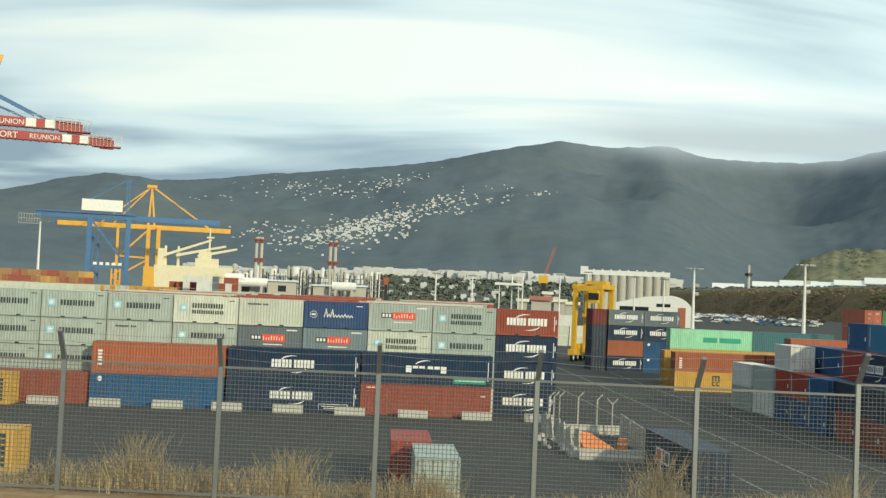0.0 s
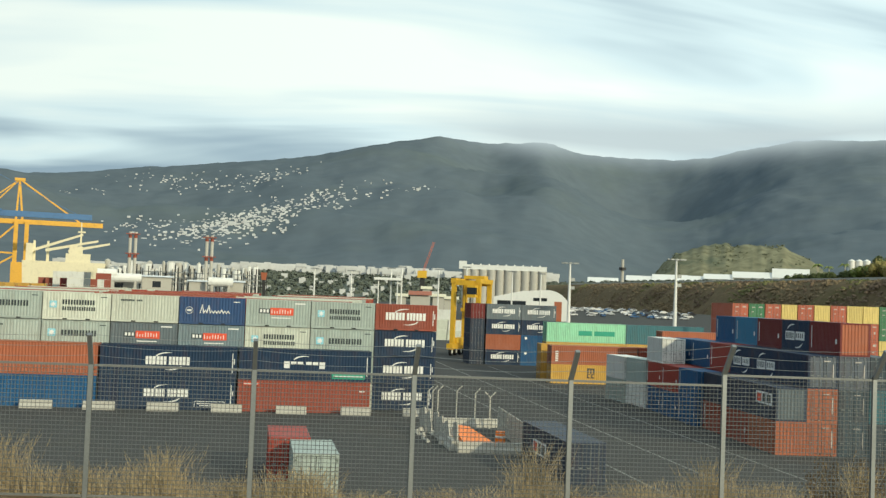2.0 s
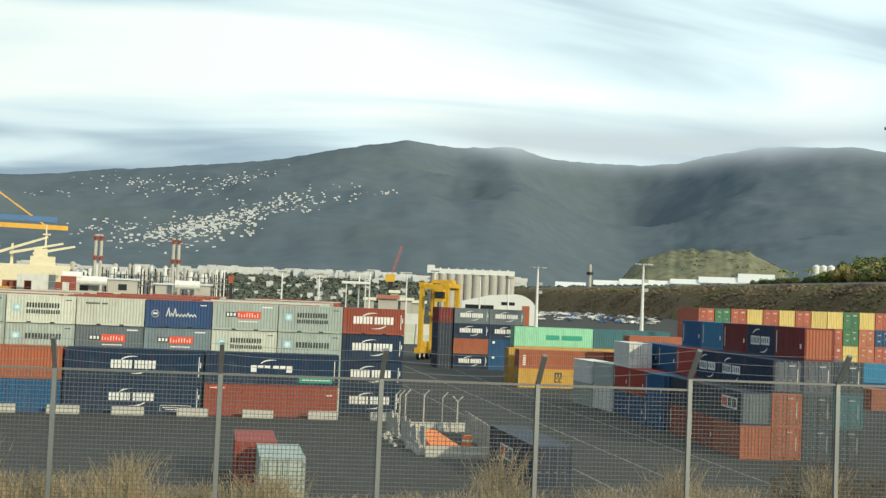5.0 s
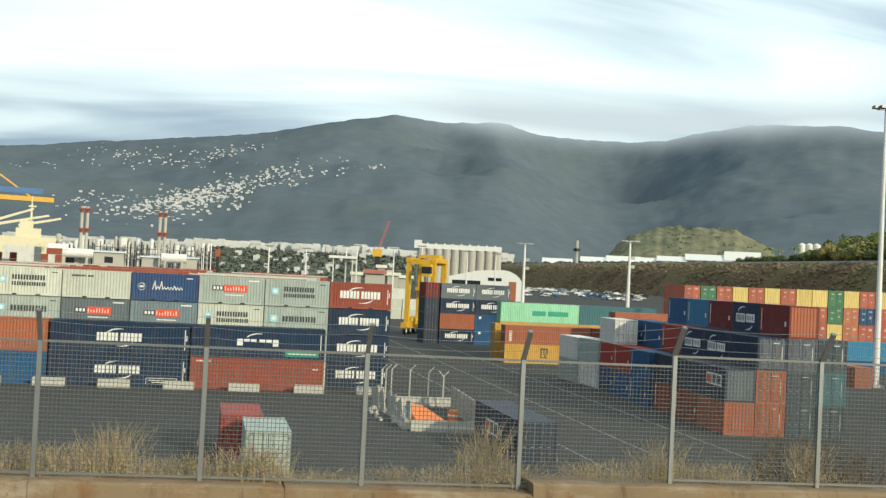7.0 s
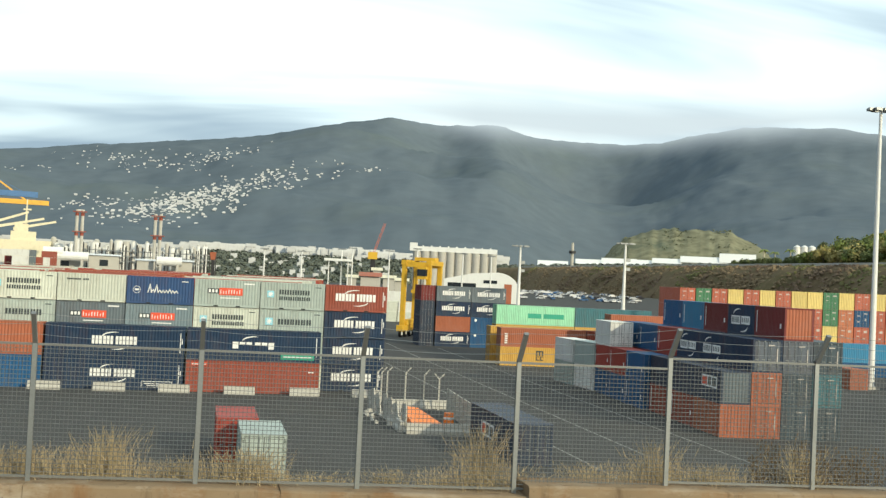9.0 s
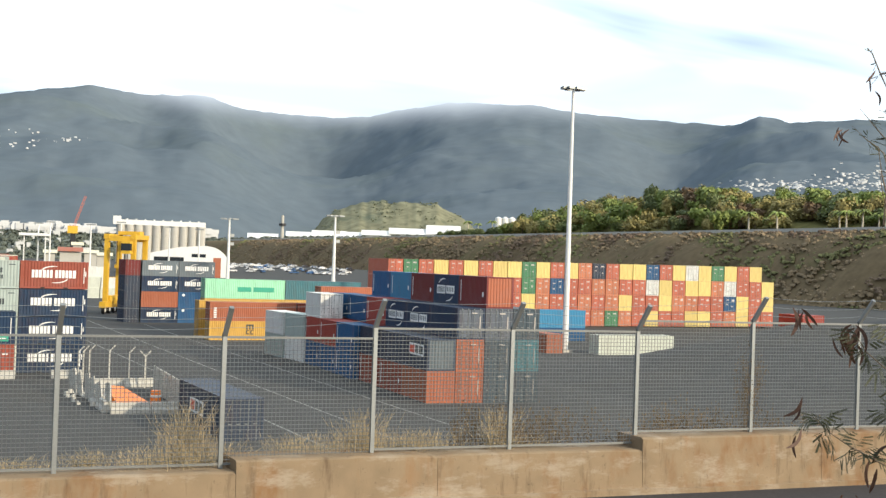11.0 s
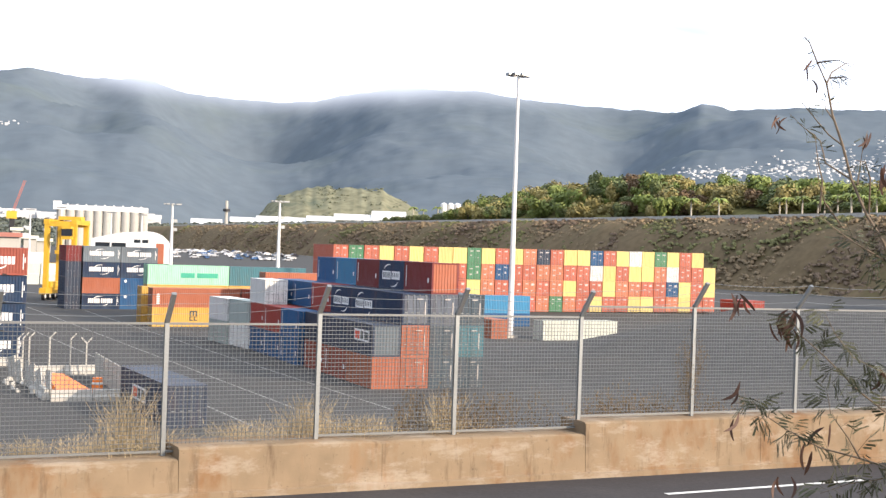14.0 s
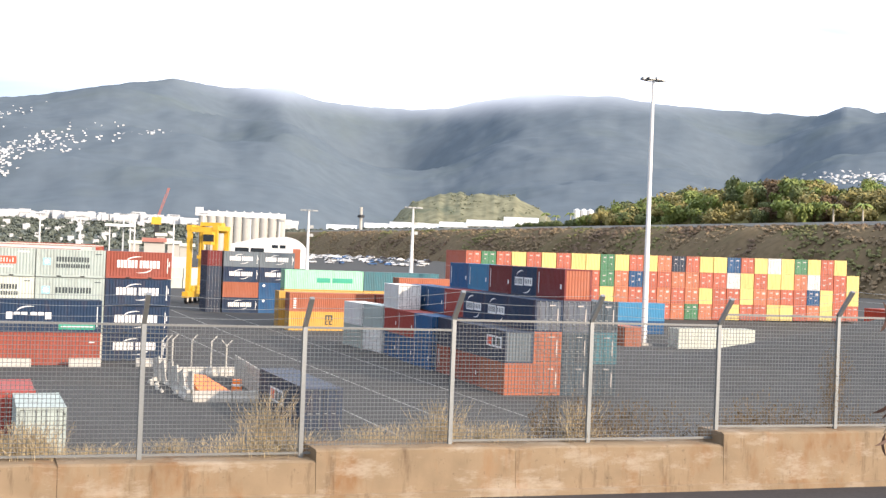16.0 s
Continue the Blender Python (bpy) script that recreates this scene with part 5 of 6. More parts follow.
for i in range(6):
    part("lamp_panel", Solid().box(-0.6 * m + i * 3.4, -0.6 * m + i * 3.4 + 2, -6.9, -6.6, height(0.82, R1), height(0.95, R1)), LOGO_WHITE, root)

R2 = 740
m = R2 * radians(1)
root = thing("quay_crane", facing(-11.2, R2), "yellow ship-to-shore gantry crane with a tall pylon", "crane", "quay cranes")
zb, zt = height(2.72, R2), height(4.68, R2)
for x in (-1.25 * m, 0.15 * m, 0.62 * m):
    part("leg", Solid().bar((x, -3, 0), (x, -3, zb), 2.4 if x > 0 else 1.6), CRANE_YELLOW, root)
for x in (0.12 * m, 0.42 * m):
    part("pylon_leg", Solid().bar((x, 0, zb), (0.22 * m, 0, zt), 1.3, taper=0.7), CRANE_YELLOW, root)
part("pylon_head", Solid().box(0.22 * m - 3, 0.22 * m + 3, -1, 1, zt - 1, zt + 0.8), CRANE_YELLOW, root)
part("boom", Solid().box(-4.0 * m, 4.0 * m, -1.6, 1.6, zb - 1.3, zb + 1.5), CRANE_YELLOW, root)
for x1, w in ((3.0, 0.9), (-1.5, 0.7), (-2.1, 0.7)):
    part("stay", Solid().bar((0.22 * m, 0, zt), (x1 * m, 0, zb + 1), w), CRANE_YELLOW, root)
for x0, z0, x1, z1 in ((-1.25, 1.2, 0.15, 2.6), (-1.25, 1.3, 0.15, 1.25), (-0.9, 0.5, 0.2, 1.2)):
    part("brace", Solid().bar((x0 * m, -3, height(z0, R2)), (x1 * m, -3, height(z1, R2)), 1.0), CRANE_YELLOW, root)
so = Solid()
lattice(so, (-1.25 * m, -4, 0), (-1.25 * m, -4, zb * 0.5), 5, 6, 0.6)
part("stair_tower", so, CRANE_YELLOW, root)
so = Solid().box(0.0, 0.7 * m, -5, 2, 0, height(1.0, R2) * 0.92)
part("portal_base", so, CRANE_YELLOW, root)

# big near crane: only its boom ends reach into view
LETTER = LOGO_WHITE


def lettering(words, size, mat, m_, parent):
    cu = bpy.data.curves.new("lettering", 'FONT')
    cu.body, cu.size, cu.extrude, cu.align_x = words, size, 0.02, 'RIGHT'
    tmp = bpy.data.objects.new("lettering_source", cu)
    scene.collection.objects.link(tmp)
    bpy.context.view_layer.update()
    me_ = bpy.data.meshes.new_from_object(tmp.evaluated_get(bpy.context.evaluated_depsgraph_get()))
    bpy.data.objects.remove(tmp)
    me_.materials.clear()
    me_.materials.append(mat)
    ob = part("lettering", me_, mat, parent)
    ob.matrix_local = m_
    return ob


for r, a_end, el, a_txt, txt in ((330, -12.44, 6.62, -15.3, "PORT REUNION"), (305, -13.85, 7.22, -16.9, "PORT REUNION")):
    m = r * radians(1)
    root = thing("quay_crane", facing(-16.0, r), "red boom of a large quay crane with white lettering", "crane", "large quay cranes")
    z = height(el, r)
    xe = (a_end + 16) * m
    part("boom", Solid().box(xe - 70, xe - 3, -1.2, 1.2, z - 1.14, z + 1.14), CRANE_RED, root)
    for i, x in enumerate((9.0, 13.5)):
        part("white_panel", Solid().box(xe - x - 2.4, xe - x, -1.26, -1.2, z - 0.95, z + 1.1), LOGO_WHITE, root)
    so = Solid()
    so.box(xe - 8, xe - 0.5, -1.6, 1.6, z - 1.44, z - 1.14)
    for i in range(10):
        part("rail_post", Solid().bar((xe - 9 + i * 0.95, -1.6, z - 1.29), (xe - 9 + i * 0.95, -1.6, z + 1.82), 0.13), STEEL, root)
    part("tip_rail", Solid().bar((xe - 9, -1.6, z + 1.82), (xe - 0.5, -1.6, z + 1.52), 0.15), STEEL, root)
    part("tip_rail", Solid().bar((xe - 9, -1.6, z + 0.912), (xe - 0.5, -1.6, z + 0.456), 0.15), STEEL, root)
    part("sheave_box", Solid().box(xe - 6, xe - 2.5, -1, 1, z - 1.82, z + 0.456), CRANE_RED, root)
    part("boom_tip", so, CRANE_RED, root)
    so = Solid()
    for i in range(34):
        so.box(xe - 70 + i * 2, xe - 69.6 + i * 2, -1.35, -1.2, z - 1.6, z - 1.14)
    part("cable_hangers", so, DARK_STEEL, root)
    so = Solid()
    so.bar((xe - 70, -1.3, z + 2.05), (xe - 10, -1.3, z + 2.05), 0.12)
    for i in range(30):
        so.bar((xe - 70 + i * 2, -1.3, z + 1.14), (xe - 70 + i * 2, -1.3, z + 2.05), 0.1)
    part("handrail", so, STEEL, root)
    lettering("REUNION", 1.75, LETTER, pose((a_txt + 16) * m, -1.24, z - 0.646, 90), root)
    lettering("PORT", 2.3, LETTER, pose((a_txt + 16) * m - 10.6, -1.24, z - 0.85, 90), root)
    part("stay", Solid().bar((xe - 14, 0, z + 2), (xe - 34, 0, z + 11), 0.55), BLUE_STEEL, root)
    part("stay", Solid().bar((xe - 18, 0, z + 2), (xe - 40, 0, z + 10), 0.4), BLUE_STEEL, root)
    xm = (-18.1 + 16) * m - (3 if r > 320 else 9)
    part("pylon", Solid().bar((xm - 4, 0, z), (xm + 3.2, 0, height(10.2, 330)), 2.6, taper=0.45), CRANE_YELLOW, root)
    for x in (xm - 12, xm - 30):
        part("leg", Solid().bar((x, 0, 0), (x, 0, z), 2.6), CRANE_YELLOW, root)

# ---- ship at the quay ----
R3 = 660
m = R3 * radians(1)
root = thing("cargo_ship", facing(-9.0, R3), "cream cargo ship with deck derricks moored behind containers", "ship")
so = Solid()
so.quad((-1.6 * m, -8, 0), (1.6 * m, -8, 0), (2.0 * m, -8, height(0.95, R3)), (-1.7 * m, -8, height(0.95, R3)))
so.quad((-1.7 * m, -8, height(0.95, R3)), (2.0 * m, -8, height(0.95, R3)), (2.0 * m, 10, height(0.95, R3)), (-1.7 * m, 10, height(0.95, R3)))
so.quad((1.6 * m, -8, 0), (1.6 * m, 10, 0), (2.0 * m, 10, height(0.95, R3)), (2.0 * m, -8, height(0.95, R3)))
part("hull", so, SHIP_CREAM, root)
part("bridge", Solid().box(-1.55 * m, -1.25 * m, -7, 7, height(0.9, R3), height(1.75, R3)), SHIP_CREAM, root)
part("superstructure", Solid().box(0.2 * m, 1.3 * m, -7, 7, height(0.9, R3), height(1.35, R3)), SHIP_CREAM, root)
part("upper_deck", Solid().box(0.35 * m, 0.95 * m, -6, 6, height(1.35, R3), height(1.7, R3)), SHIP_CREAM, root)
part("radar_mast", Solid().bar((0.85 * m, 0, height(1.6, R3)), (0.85 * m, 0, height(2.85, R3)), 1.2, taper=0.4), SHIP_CREAM, root)
part("mast_platform", Solid().box(0.7 * m, 1.05 * m, -1, 1, height(2.35, R3), height(2.42, R3)), SHIP_CREAM, root)
for x0, z0, x1, z1 in ((-1.35, 1.4, 0.93, 2.25), (-0.7, 1.45, 1.62, 1.98), (0.3, 1.45, 2.15, 1.87)):
    part("derrick", Solid().bar((x0 * m, -5, height(z0, R3)), (x1 * m, -5, height(z1, R3)), 1.5, taper=0.7), SHIP_CREAM, root)
for i, x in enumerate((-1.2, -0.6)):
    part("kingpost", Solid().bar((x * m, 0, height(0.9, R3)), (x * m, 0, height(1.9, R3)), 1.6, taper=0.7), SHIP_CREAM, root)
# containers on the quay before it
random.seed(31)
quay = []
for i in range(16):
    a = -12.2 + i * 0.32
    q = polar(a, 470 + random.uniform(0, 30))
    key = 'green' if i < 7 else random.choice(('maroon', 'brick', 'dkgrey', 'white'))
    for lev in range(4 if i < 7 else random.choice((5, 6))):
        quay.append((pose(q.x, q.y, lev * HS, 0, 0, -a), L20, key, HS))
for i in range(10):
    a = -17.9 + i * 0.42
    q = polar(a, 520)
    for lev in range(6):
        quay.append((pose(q.x, q.y, lev * HS, 0, 0, -a), L20, random.choice(('rustbrown', 'rustbrown', 'brick', 'yellow')), HS))

joined_boxes("quay_containers", "far stacks of green, maroon and brown containers on the quay", quay)

# crawler crane far off
root = thing("crawler_crane", facing(8.2, 620), "small red lattice boom crane on the quay", "crane")
so = Solid()
lattice(so, (0, 0, height(1.2, 620)), (5.2, 0, height(2.68, 620)), 0.9, 10, 0.14)
part("boom", so, paint('salmon'), root)
part("cab", Solid().box(-3, 2, -2, 2, height(0.9, 620), height(1.25, 620)), YELLOW_STEEL, root)
part("pedestal", Solid().box(-1.5, 1, -1.2, 1.2, 0, height(0.9, 620)), DARK_STEEL, root)

# ---- straddle carrier in the lane ----
root = thing("straddle_carrier", pose(42.1, 224, 0, 0, 0, -28), "yellow straddle carrier standing in the lane", "straddle carrier")
for x in (-2.5, 2.5):
    for y in (-3.6, 3.6):
        so = Solid().box(x - 0.42, x + 0.42, y - 0.42, y + 0.42, 1.5, 14.2)
        part("leg", so, YELLOW_STEEL, root)
    so = Solid().box(x - 0.6, x + 0.6, -5.2, 5.2, 1.2, 2.3)
    so.box(x - 0.75, x + 0.75, -3.0, 3.0, 2.3, 3.4)
    part("side_beam", so, YELLOW_STEEL, root)
    part("top_beam", Solid().box(x - 0.5, x + 0.5, -4.2, 4.2, 14.0, 14.9), YELLOW_STEEL, root)
    for y in (-4.2, -1.5, 1.5, 4.2):
        w = part("wheel", Solid().bar((x - 0.25, y, 0.78), (x + 0.25, y, 0.78), 1.55, sides=16), RUBBER, root)
        part("rim", Solid().bar((x - 0.28, y, 0.78), (x + 0.28, y, 0.78), 0.8, sides=12), WHITE, w)
for y in (-3.6, 3.6):
    part("cross_beam", Solid().box(-2.9, 2.9, y - 0.45, y + 0.45, 13.6, 14.6), YELLOW_STEEL, root)
part("spreader", Solid().box(-1.2, 1.2, -3, 3, 8.6, 9.2), YELLOW_STEEL, root)
for x in (-1, 1):
    for y in (-2.4, 2.4):
        part("hoist_rope", Solid().bar((x, y, 9.2), (x, y, 13.8), 0.09), DARK_STEEL, root)
cab = part("cab", Solid().box(0.9, 2.5, -6.0, -4.2, 11.3, 13.6), YELLOW_STEEL, root)
part("cab_window", Solid().box(0.85, 2.55, -6.06, -4.9, 11.9, 13.2), GLASS_DARK, cab)
part("engine_box", Solid().box(-2.2, 2.0, 1.5, 4.0, 14.9, 15.6), YELLOW_STEEL, root)

# ---- parked cars beyond the stacks ----
random.seed(14)
CAR_BODY = [material('car_' + n, c, 0.25, 0.3, 2, 0.1) for n, c in (('white', (0.8, 0.8, 0.8)), ('silver', (0.5, 0.52, 0.54)), ('blue', (0.06, 0.14, 0.3)), ('dark', (0.04, 0.04, 0.05)))]


def car_mesh(i):
    so = Solid()
    prof = [(-2.1, 0.3), (-2.15, 0.75), (-1.35, 0.92), (-0.7, 1.42), (0.9, 1.45), (1.6, 0.98), (2.1, 0.9), (2.15, 0.3)]
    for y in (-0.82, 0.82):
        so.quad(*[(x, y, z) for x, z in (prof if y < 0 else prof[::-1])])
    for (x0, z0), (x1, z1) in zip(prof, prof[1:]):
        so.quad((x0, -0.82, z0), (x0, 0.82, z0), (x1, 0.82, z1), (x1, -0.82, z1))
    return so.mesh("body", CAR_BODY[i])


bodies = [car_mesh(i) for i in range(4)]
glass = Solid().quad((-1.3, -0.84, 0.95), (1.5, -0.84, 0.98), (0.85, -0.84, 1.38), (-0.68, -0.84, 1.36)).quad((-1.38, -0.7, 0.95), (-0.74, -0.7, 1.38), (-0.74, 0.7, 1.38), (-1.38, 0.7, 0.95)).mesh("window", GLASS_DARK)
wheel = Solid().bar((0, -0.12, 0), (0, 0.12, 0), 0.62, sides=12).mesh("wheel", RUBBER)
for i in range(90):
    a = 15.0 + 6.4 * random.random()
    r = random.choice((540, 565, 590, 620, 650, 690, 730))
    r = min(r, 222 / sin(radians(a)))
    q = polar(a, r)
    root = thing("car", pose(q.x, q.y, yard_z(q.x, q.y), 0, 0, random.choice((0, 90, 180)) + random.uniform(-4, 4)), "small parked car in rows on the car terminal", "car", "parked cars")
    part("body", bodies[random.choice((0, 0, 0, 1, 1, 2, 3))], None, root)
    part("window", glass, None, root)
    for x in (-1.3, 1.3):
        for y in (-0.75, 0.75):
            w = part("wheel", wheel, None, root)
            w.location = (x, y, 0.32)

# ---- concrete blocks before the front row ----
def block_mesh(L, h, w):
    so = Solid()
    prof = ((-w / 2, 0), (-w / 2, h * 0.3), (-w * 0.28, h * 0.55), (-w * 0.22, h), (w * 0.22, h), (w * 0.28, h * 0.55), (w / 2, h * 0.3), (w / 2, 0))
    n = len(prof)
    so.v += [(x, y, z) for x in (0, L) for y, z in prof]
    so.f += [(i, i + 1, n + i + 1, n + i) for i in range(n - 1)] + [tuple(reversed(range(n))), tuple(range(n, 2 * n)), (n - 1, 0, n, 2 * n - 1)]
    return so.mesh("concrete_barrier", CONCRETE)


jersey = block_mesh(2.75, 0.75, 0.6)
random.seed(4)
for x in (-36.5, -31.0, -25.4, -19.9, -14.5, -8.95, -3.3, 2.5, 8.4, 14.2):
    ob = new("concrete_barrier", jersey)
    ob.matrix_world = pose(x, 107.6 + random.uniform(-0.2, 0.2), 0, 0, 0, random.uniform(-2, 2))
    tagged(ob, "pale precast concrete barrier block on the asphalt", "barrier", "barriers before the front row")

# ---- small walled pit in the yard ----
def barrier(x, y, rz, k):
    ob = new("concrete_barrier", jersey)
    ob.matrix_world = pose(x, y, 0, 0, 0, rz)
    tagged(ob, "pale weathered concrete barrier round a works pit", "barrier", "barriers round the pit")


barrier(15.1, 83.6, -4, 0)
barrier(17.9, 83.4, -4, 1)
for i in range(3):
    barrier(15.0 + 0.15 * i + random.uniform(-0.2, 0.2), 84.2 + i * 3.2, 86 + random.uniform(-14, 14), i)
for i in range(2):
    barrier(16.2 + 2.8 * i, 100.0, 2, i)
panel = Solid()
for i in range(5):
    panel.box(i * 0.25, i * 0.25 + 0.22, -0.05, 0.05 - (i % 2) * 0.03, 0, 2.05)
panel = panel.mesh("fence_slab", CONCRETE)
for i in range(10):
    ob = new("fence_slab", panel)
    ob.matrix_world = pose(20.3 + 0.07 * i, 84.2 + i * 1.32, 0, 0, random.uniform(-1, 1), 87)
    tagged(ob, "upright pale ribbed concrete fence slab beside the pit", "fence slab", "slabs beside the pit")
for i in range(6):
    ob = new("fence_slab", panel)
    ob.matrix_world = pose(15.3 - 0.12 * i, 84.6 + i * 2.3, 0, 0, 6 + 7 * (i * 5 % 3), 95 + 5 * (i % 3))
    tagged(ob, "leaning pale ribbed concrete fence slab beside the pit", "fence slab", "slabs beside the pit")
def y_post(x, y, two, h=2.6):
    root = thing("fence_post", pose(x, y, 0), "pale concrete fence post with forked top", "fence post", "posts round the pit")
    part("post_shaft", Solid().box(-0.055, 0.055, -0.055, 0.055, 0, h), CONCRETE, root)
    for s in ((-1, 1) if two else (1,)):
        part("post_arm", Solid().bar((0, 0, h - 0.03), (s * 0.45, 0, h + 0.45), 0.09), CONCRETE, root)


y_post(18.0, 101.0, False, 3.0)
y_post(19.6, 100.6, False, 2.9)
y_post(20.6, 99.0, True, 2.7)
for x in (15.9, 16.4, 17.0):
    y_post(x, 104.0 + (x - 16), False, 2.7)
root = thing("ramp_plate", pose(17.0, 87.5, 0), "tilted orange plastic sheet in the pit", "plate")
so = Solid()
so.quad((-0.9, -1.5, 0.2), (1.6, -1.5, 0.25), (0.4, 4, 1.0), (-0.9, 4, 1.15))
so.quad((-0.9, 4, 0), (0.4, 4, 0), (0.4, 4, 1.0), (-0.9, 4, 1.15)).quad((-0.9, -1.5, 0), (-0.9, 4, 0), (-0.9, 4, 1.15), (-0.9, -1.5, 0.2)).quad((1.6, -1.5, 0), (0.4, 4, 0), (0.4, 4, 1.0), (1.6, -1.5, 0.25)).quad((-0.9, -1.5, 0), (1.6, -1.5, 0), (1.6, -1.5, 0.25), (-0.9, -1.5, 0.2))
part("sheet", so, ORANGE_PLASTIC, root)
root = thing("traffic_barrel", pose(19.3, 88.5, 0), "orange plastic barrel with a pale band", "barrel")
part("drum", Solid().bar((0, 0, 0), (0, 0, 1.0), 0.85, sides=14, taper=0.85), ORANGE_PLASTIC, root)
part("band", Solid().bar((0, 0, 0.5), (0, 0, 0.68), 0.84, sides=14, taper=0.97), LOGO_WHITE, root)
so = Solid()
random.seed(6)
for i in range(14):
    x, y = 13.6 + random.uniform(0, 1.8), 90 + random.uniform(-3, 7)
    s = random.uniform(0.1, 0.35)
    so.bar((x, y, 0), (x + random.uniform(-.3, .3), y, s), s * 2, s * 1.5, 5, 0.5)
tagged(part("rubble", so, CONCRETE), "broken concrete rubble on the asphalt", "rubble", kind="stuff")

# ---- plants ----
# dry grass tufts behind the fence
random.seed(41)


def tuft_mesh(n, h, w):
    so = Solid()
    for _ in range(n):
        x, y = random.gauss(0, w), random.gauss(0, 0.16)
        hh = h * random.uniform(0.45, 1.15)
        dx, dy = random.gauss(0, 0.16), random.gauss(0, 0.12)
        t = random.uniform(0.003, 0.0062)
        p0, p1, p2 = Vector((x, y, -0.1)), Vector((x + dx * 0.4, y + dy * 0.4, hh * 0.6)), Vector((x + dx * 1.3, y + dy * 1.3, hh))
        o = Vector((t, t * 0.4, 0))
        so.quad(p0 - o, p0 + o, p1 + o * 0.8, p1 - o * 0.8)
        so.quad(p1 - o * 0.8, p1 + o * 0.8, p2)
        if random.random() < 0.4:
            so.bar(p1.lerp(p2, 0.6), p2 + (p2 - p1) * 0.15, 0.016, sides=3, taper=0.2)
    return so.mesh("dry_grass_tuft", DRY_GRASS)


TUFTS = [tuft_mesh(340, 0.62, 0.34), tuft_mesh(320, 0.85, 0.24), tuft_mesh(380, 0.46, 0.45), tuft_mesh(260, 0.6, 0.2)]
# across the road side: position along the fence and height
SPOTS = [(-7.2, 0.9), (-6.5, 0.9), (-5.7, 1.0), (-5.0, 0.9), (-4.3, 1.0), (-3.6, 1.15), (-3.0, 1.25), (-2.4, 0.9), (-1.8, 0.95), (-1.2, 1.0), (-0.6, 0.9), (-0.05, 0.8), (0.75, 1.0), (1.0, 0.7), (1.9, 0.6),
         (3.1, 0.55), (3.9, 0.7), (4.6, 1.2), (4.9, 1.0), (6.2, 0.85), (6.6, 0.9), (7.4, 1.05), (7.8, 1.1), (8.2, 1.0), (8.6, 0.9), (9.8, 1.05), (10.2, 1.0), (13.6, 0.5), (-9, 0.9), (-8, 1), (-10.5, 0.9)]
for i, (x, s) in enumerate(SPOTS):
    ob = new("dry_grass_tuft", TUFTS[i % 4])
    ob.matrix_world = pose(x * 1.03, fence_y(x) + random.uniform(0.35, 0.75), 7.72, 0, 0, random.uniform(-20, 20)) @ Matrix.Diagonal((0.85, 1, s * 0.95, 1))
    tagged(ob, "tuft of dry straw-coloured grass behind the fence", "grass", "grass tufts", "stuff")

# leaves and crowns
LEAF_A = material('leaf_green', (0.19, 0.235, 0.05), 0.7, 0, 0.4, 0.6, each=0.5)
LEAF_B = material('leaf_olive', (0.29, 0.245, 0.08), 0.75, 0, 0.4, 0.6, each=0.5)
LEAF_C = material('leaf_dark', (0.115, 0.14, 0.045), 0.75, 0, 0.4, 0.6, each=0.5)
LEAF_D = material('leaf_dry', (0.17, 0.11, 0.055), 0.8, 0, 0.4, 0.6, each=0.4)
BARK = material('bark', (0.12, 0.09, 0.06), 0.9, 0, 6, 0.5, 0.3)
PALE_BARK = material('pale_palm_bark', (0.55, 0.50, 0.40), 0.9, 0, 3, 0.4)


def crown_mesh(seed, R, H, n):
    random.seed(seed)
    so = Solid()
    lobes = [(Vector((random.uniform(-0.6, 0.6) * R, random.uniform(-0.6, 0.6) * R, H * random.uniform(0.45, 0.9))), R * random.uniform(0.35, 0.6)) for _ in range(9)]
    for _ in range(n):
        c, r = random.choice(lobes)
        d = Vector((random.gauss(0, 1), random.gauss(0, 1), random.gauss(0.25, 0.9))).normalized()
        p_ = c + d * r * random.uniform(0.6, 1.05)
        u = d.cross(Vector((random.uniform(-1, 1), random.uniform(-1, 1), random.uniform(-1, 1)))).normalized()
        v_ = d.cross(u)
        s = random.uniform(0.2, 0.48)
        tlt = d * s * random.uniform(-0.6, 0.6)
        so.quad(p_ - u * s, p_ - v_ * s * 0.7 + tlt, p_ + u * s, p_ + v_ * s * 0.7 - tlt)
    return so


def tree_proto(seed, mat, R=3.4, H=5.5):
    so = crown_mesh(seed, R, H, 900)
    crown = so.mesh("crown", mat)
    tr = Solid().bar((0, 0, -1.5), (0.2, 0, H * 0.55), 0.5, sides=7, taper=0.5)
    for i in range(4):
        an = i * 1.7
        tr.bar((0.15, 0, H * 0.4), (cos(an) * R * 0.5, sin(an) * R * 0.5, H * 0.7), 0.2, sides=5, taper=0.4)
    return crown, tr.mesh("trunk", BARK)


PROTO = [tree_proto(1, LEAF_A), tree_proto(2, LEAF_B), tree_proto(3, LEAF_C), tree_proto(4, LEAF_A, 4.2, 5), tree_proto(5, LEAF_B, 4.0, 4.6), tree_proto(6, LEAF_D, 3.2, 4.6)]
random.seed(52)


def hill_height(a, s):
    p_ = hill_prof(a)
    r0, r1 = p_[0][0], p_[4][0]
    r = r0 + (r1 - r0) * s
    for (ra, za), (rb, zb_) in zip(p_, p_[1:]):
        if r <= rb:
            return r, za + (zb_ - za) * (r - ra) / (rb - ra)
    return p_[-1]


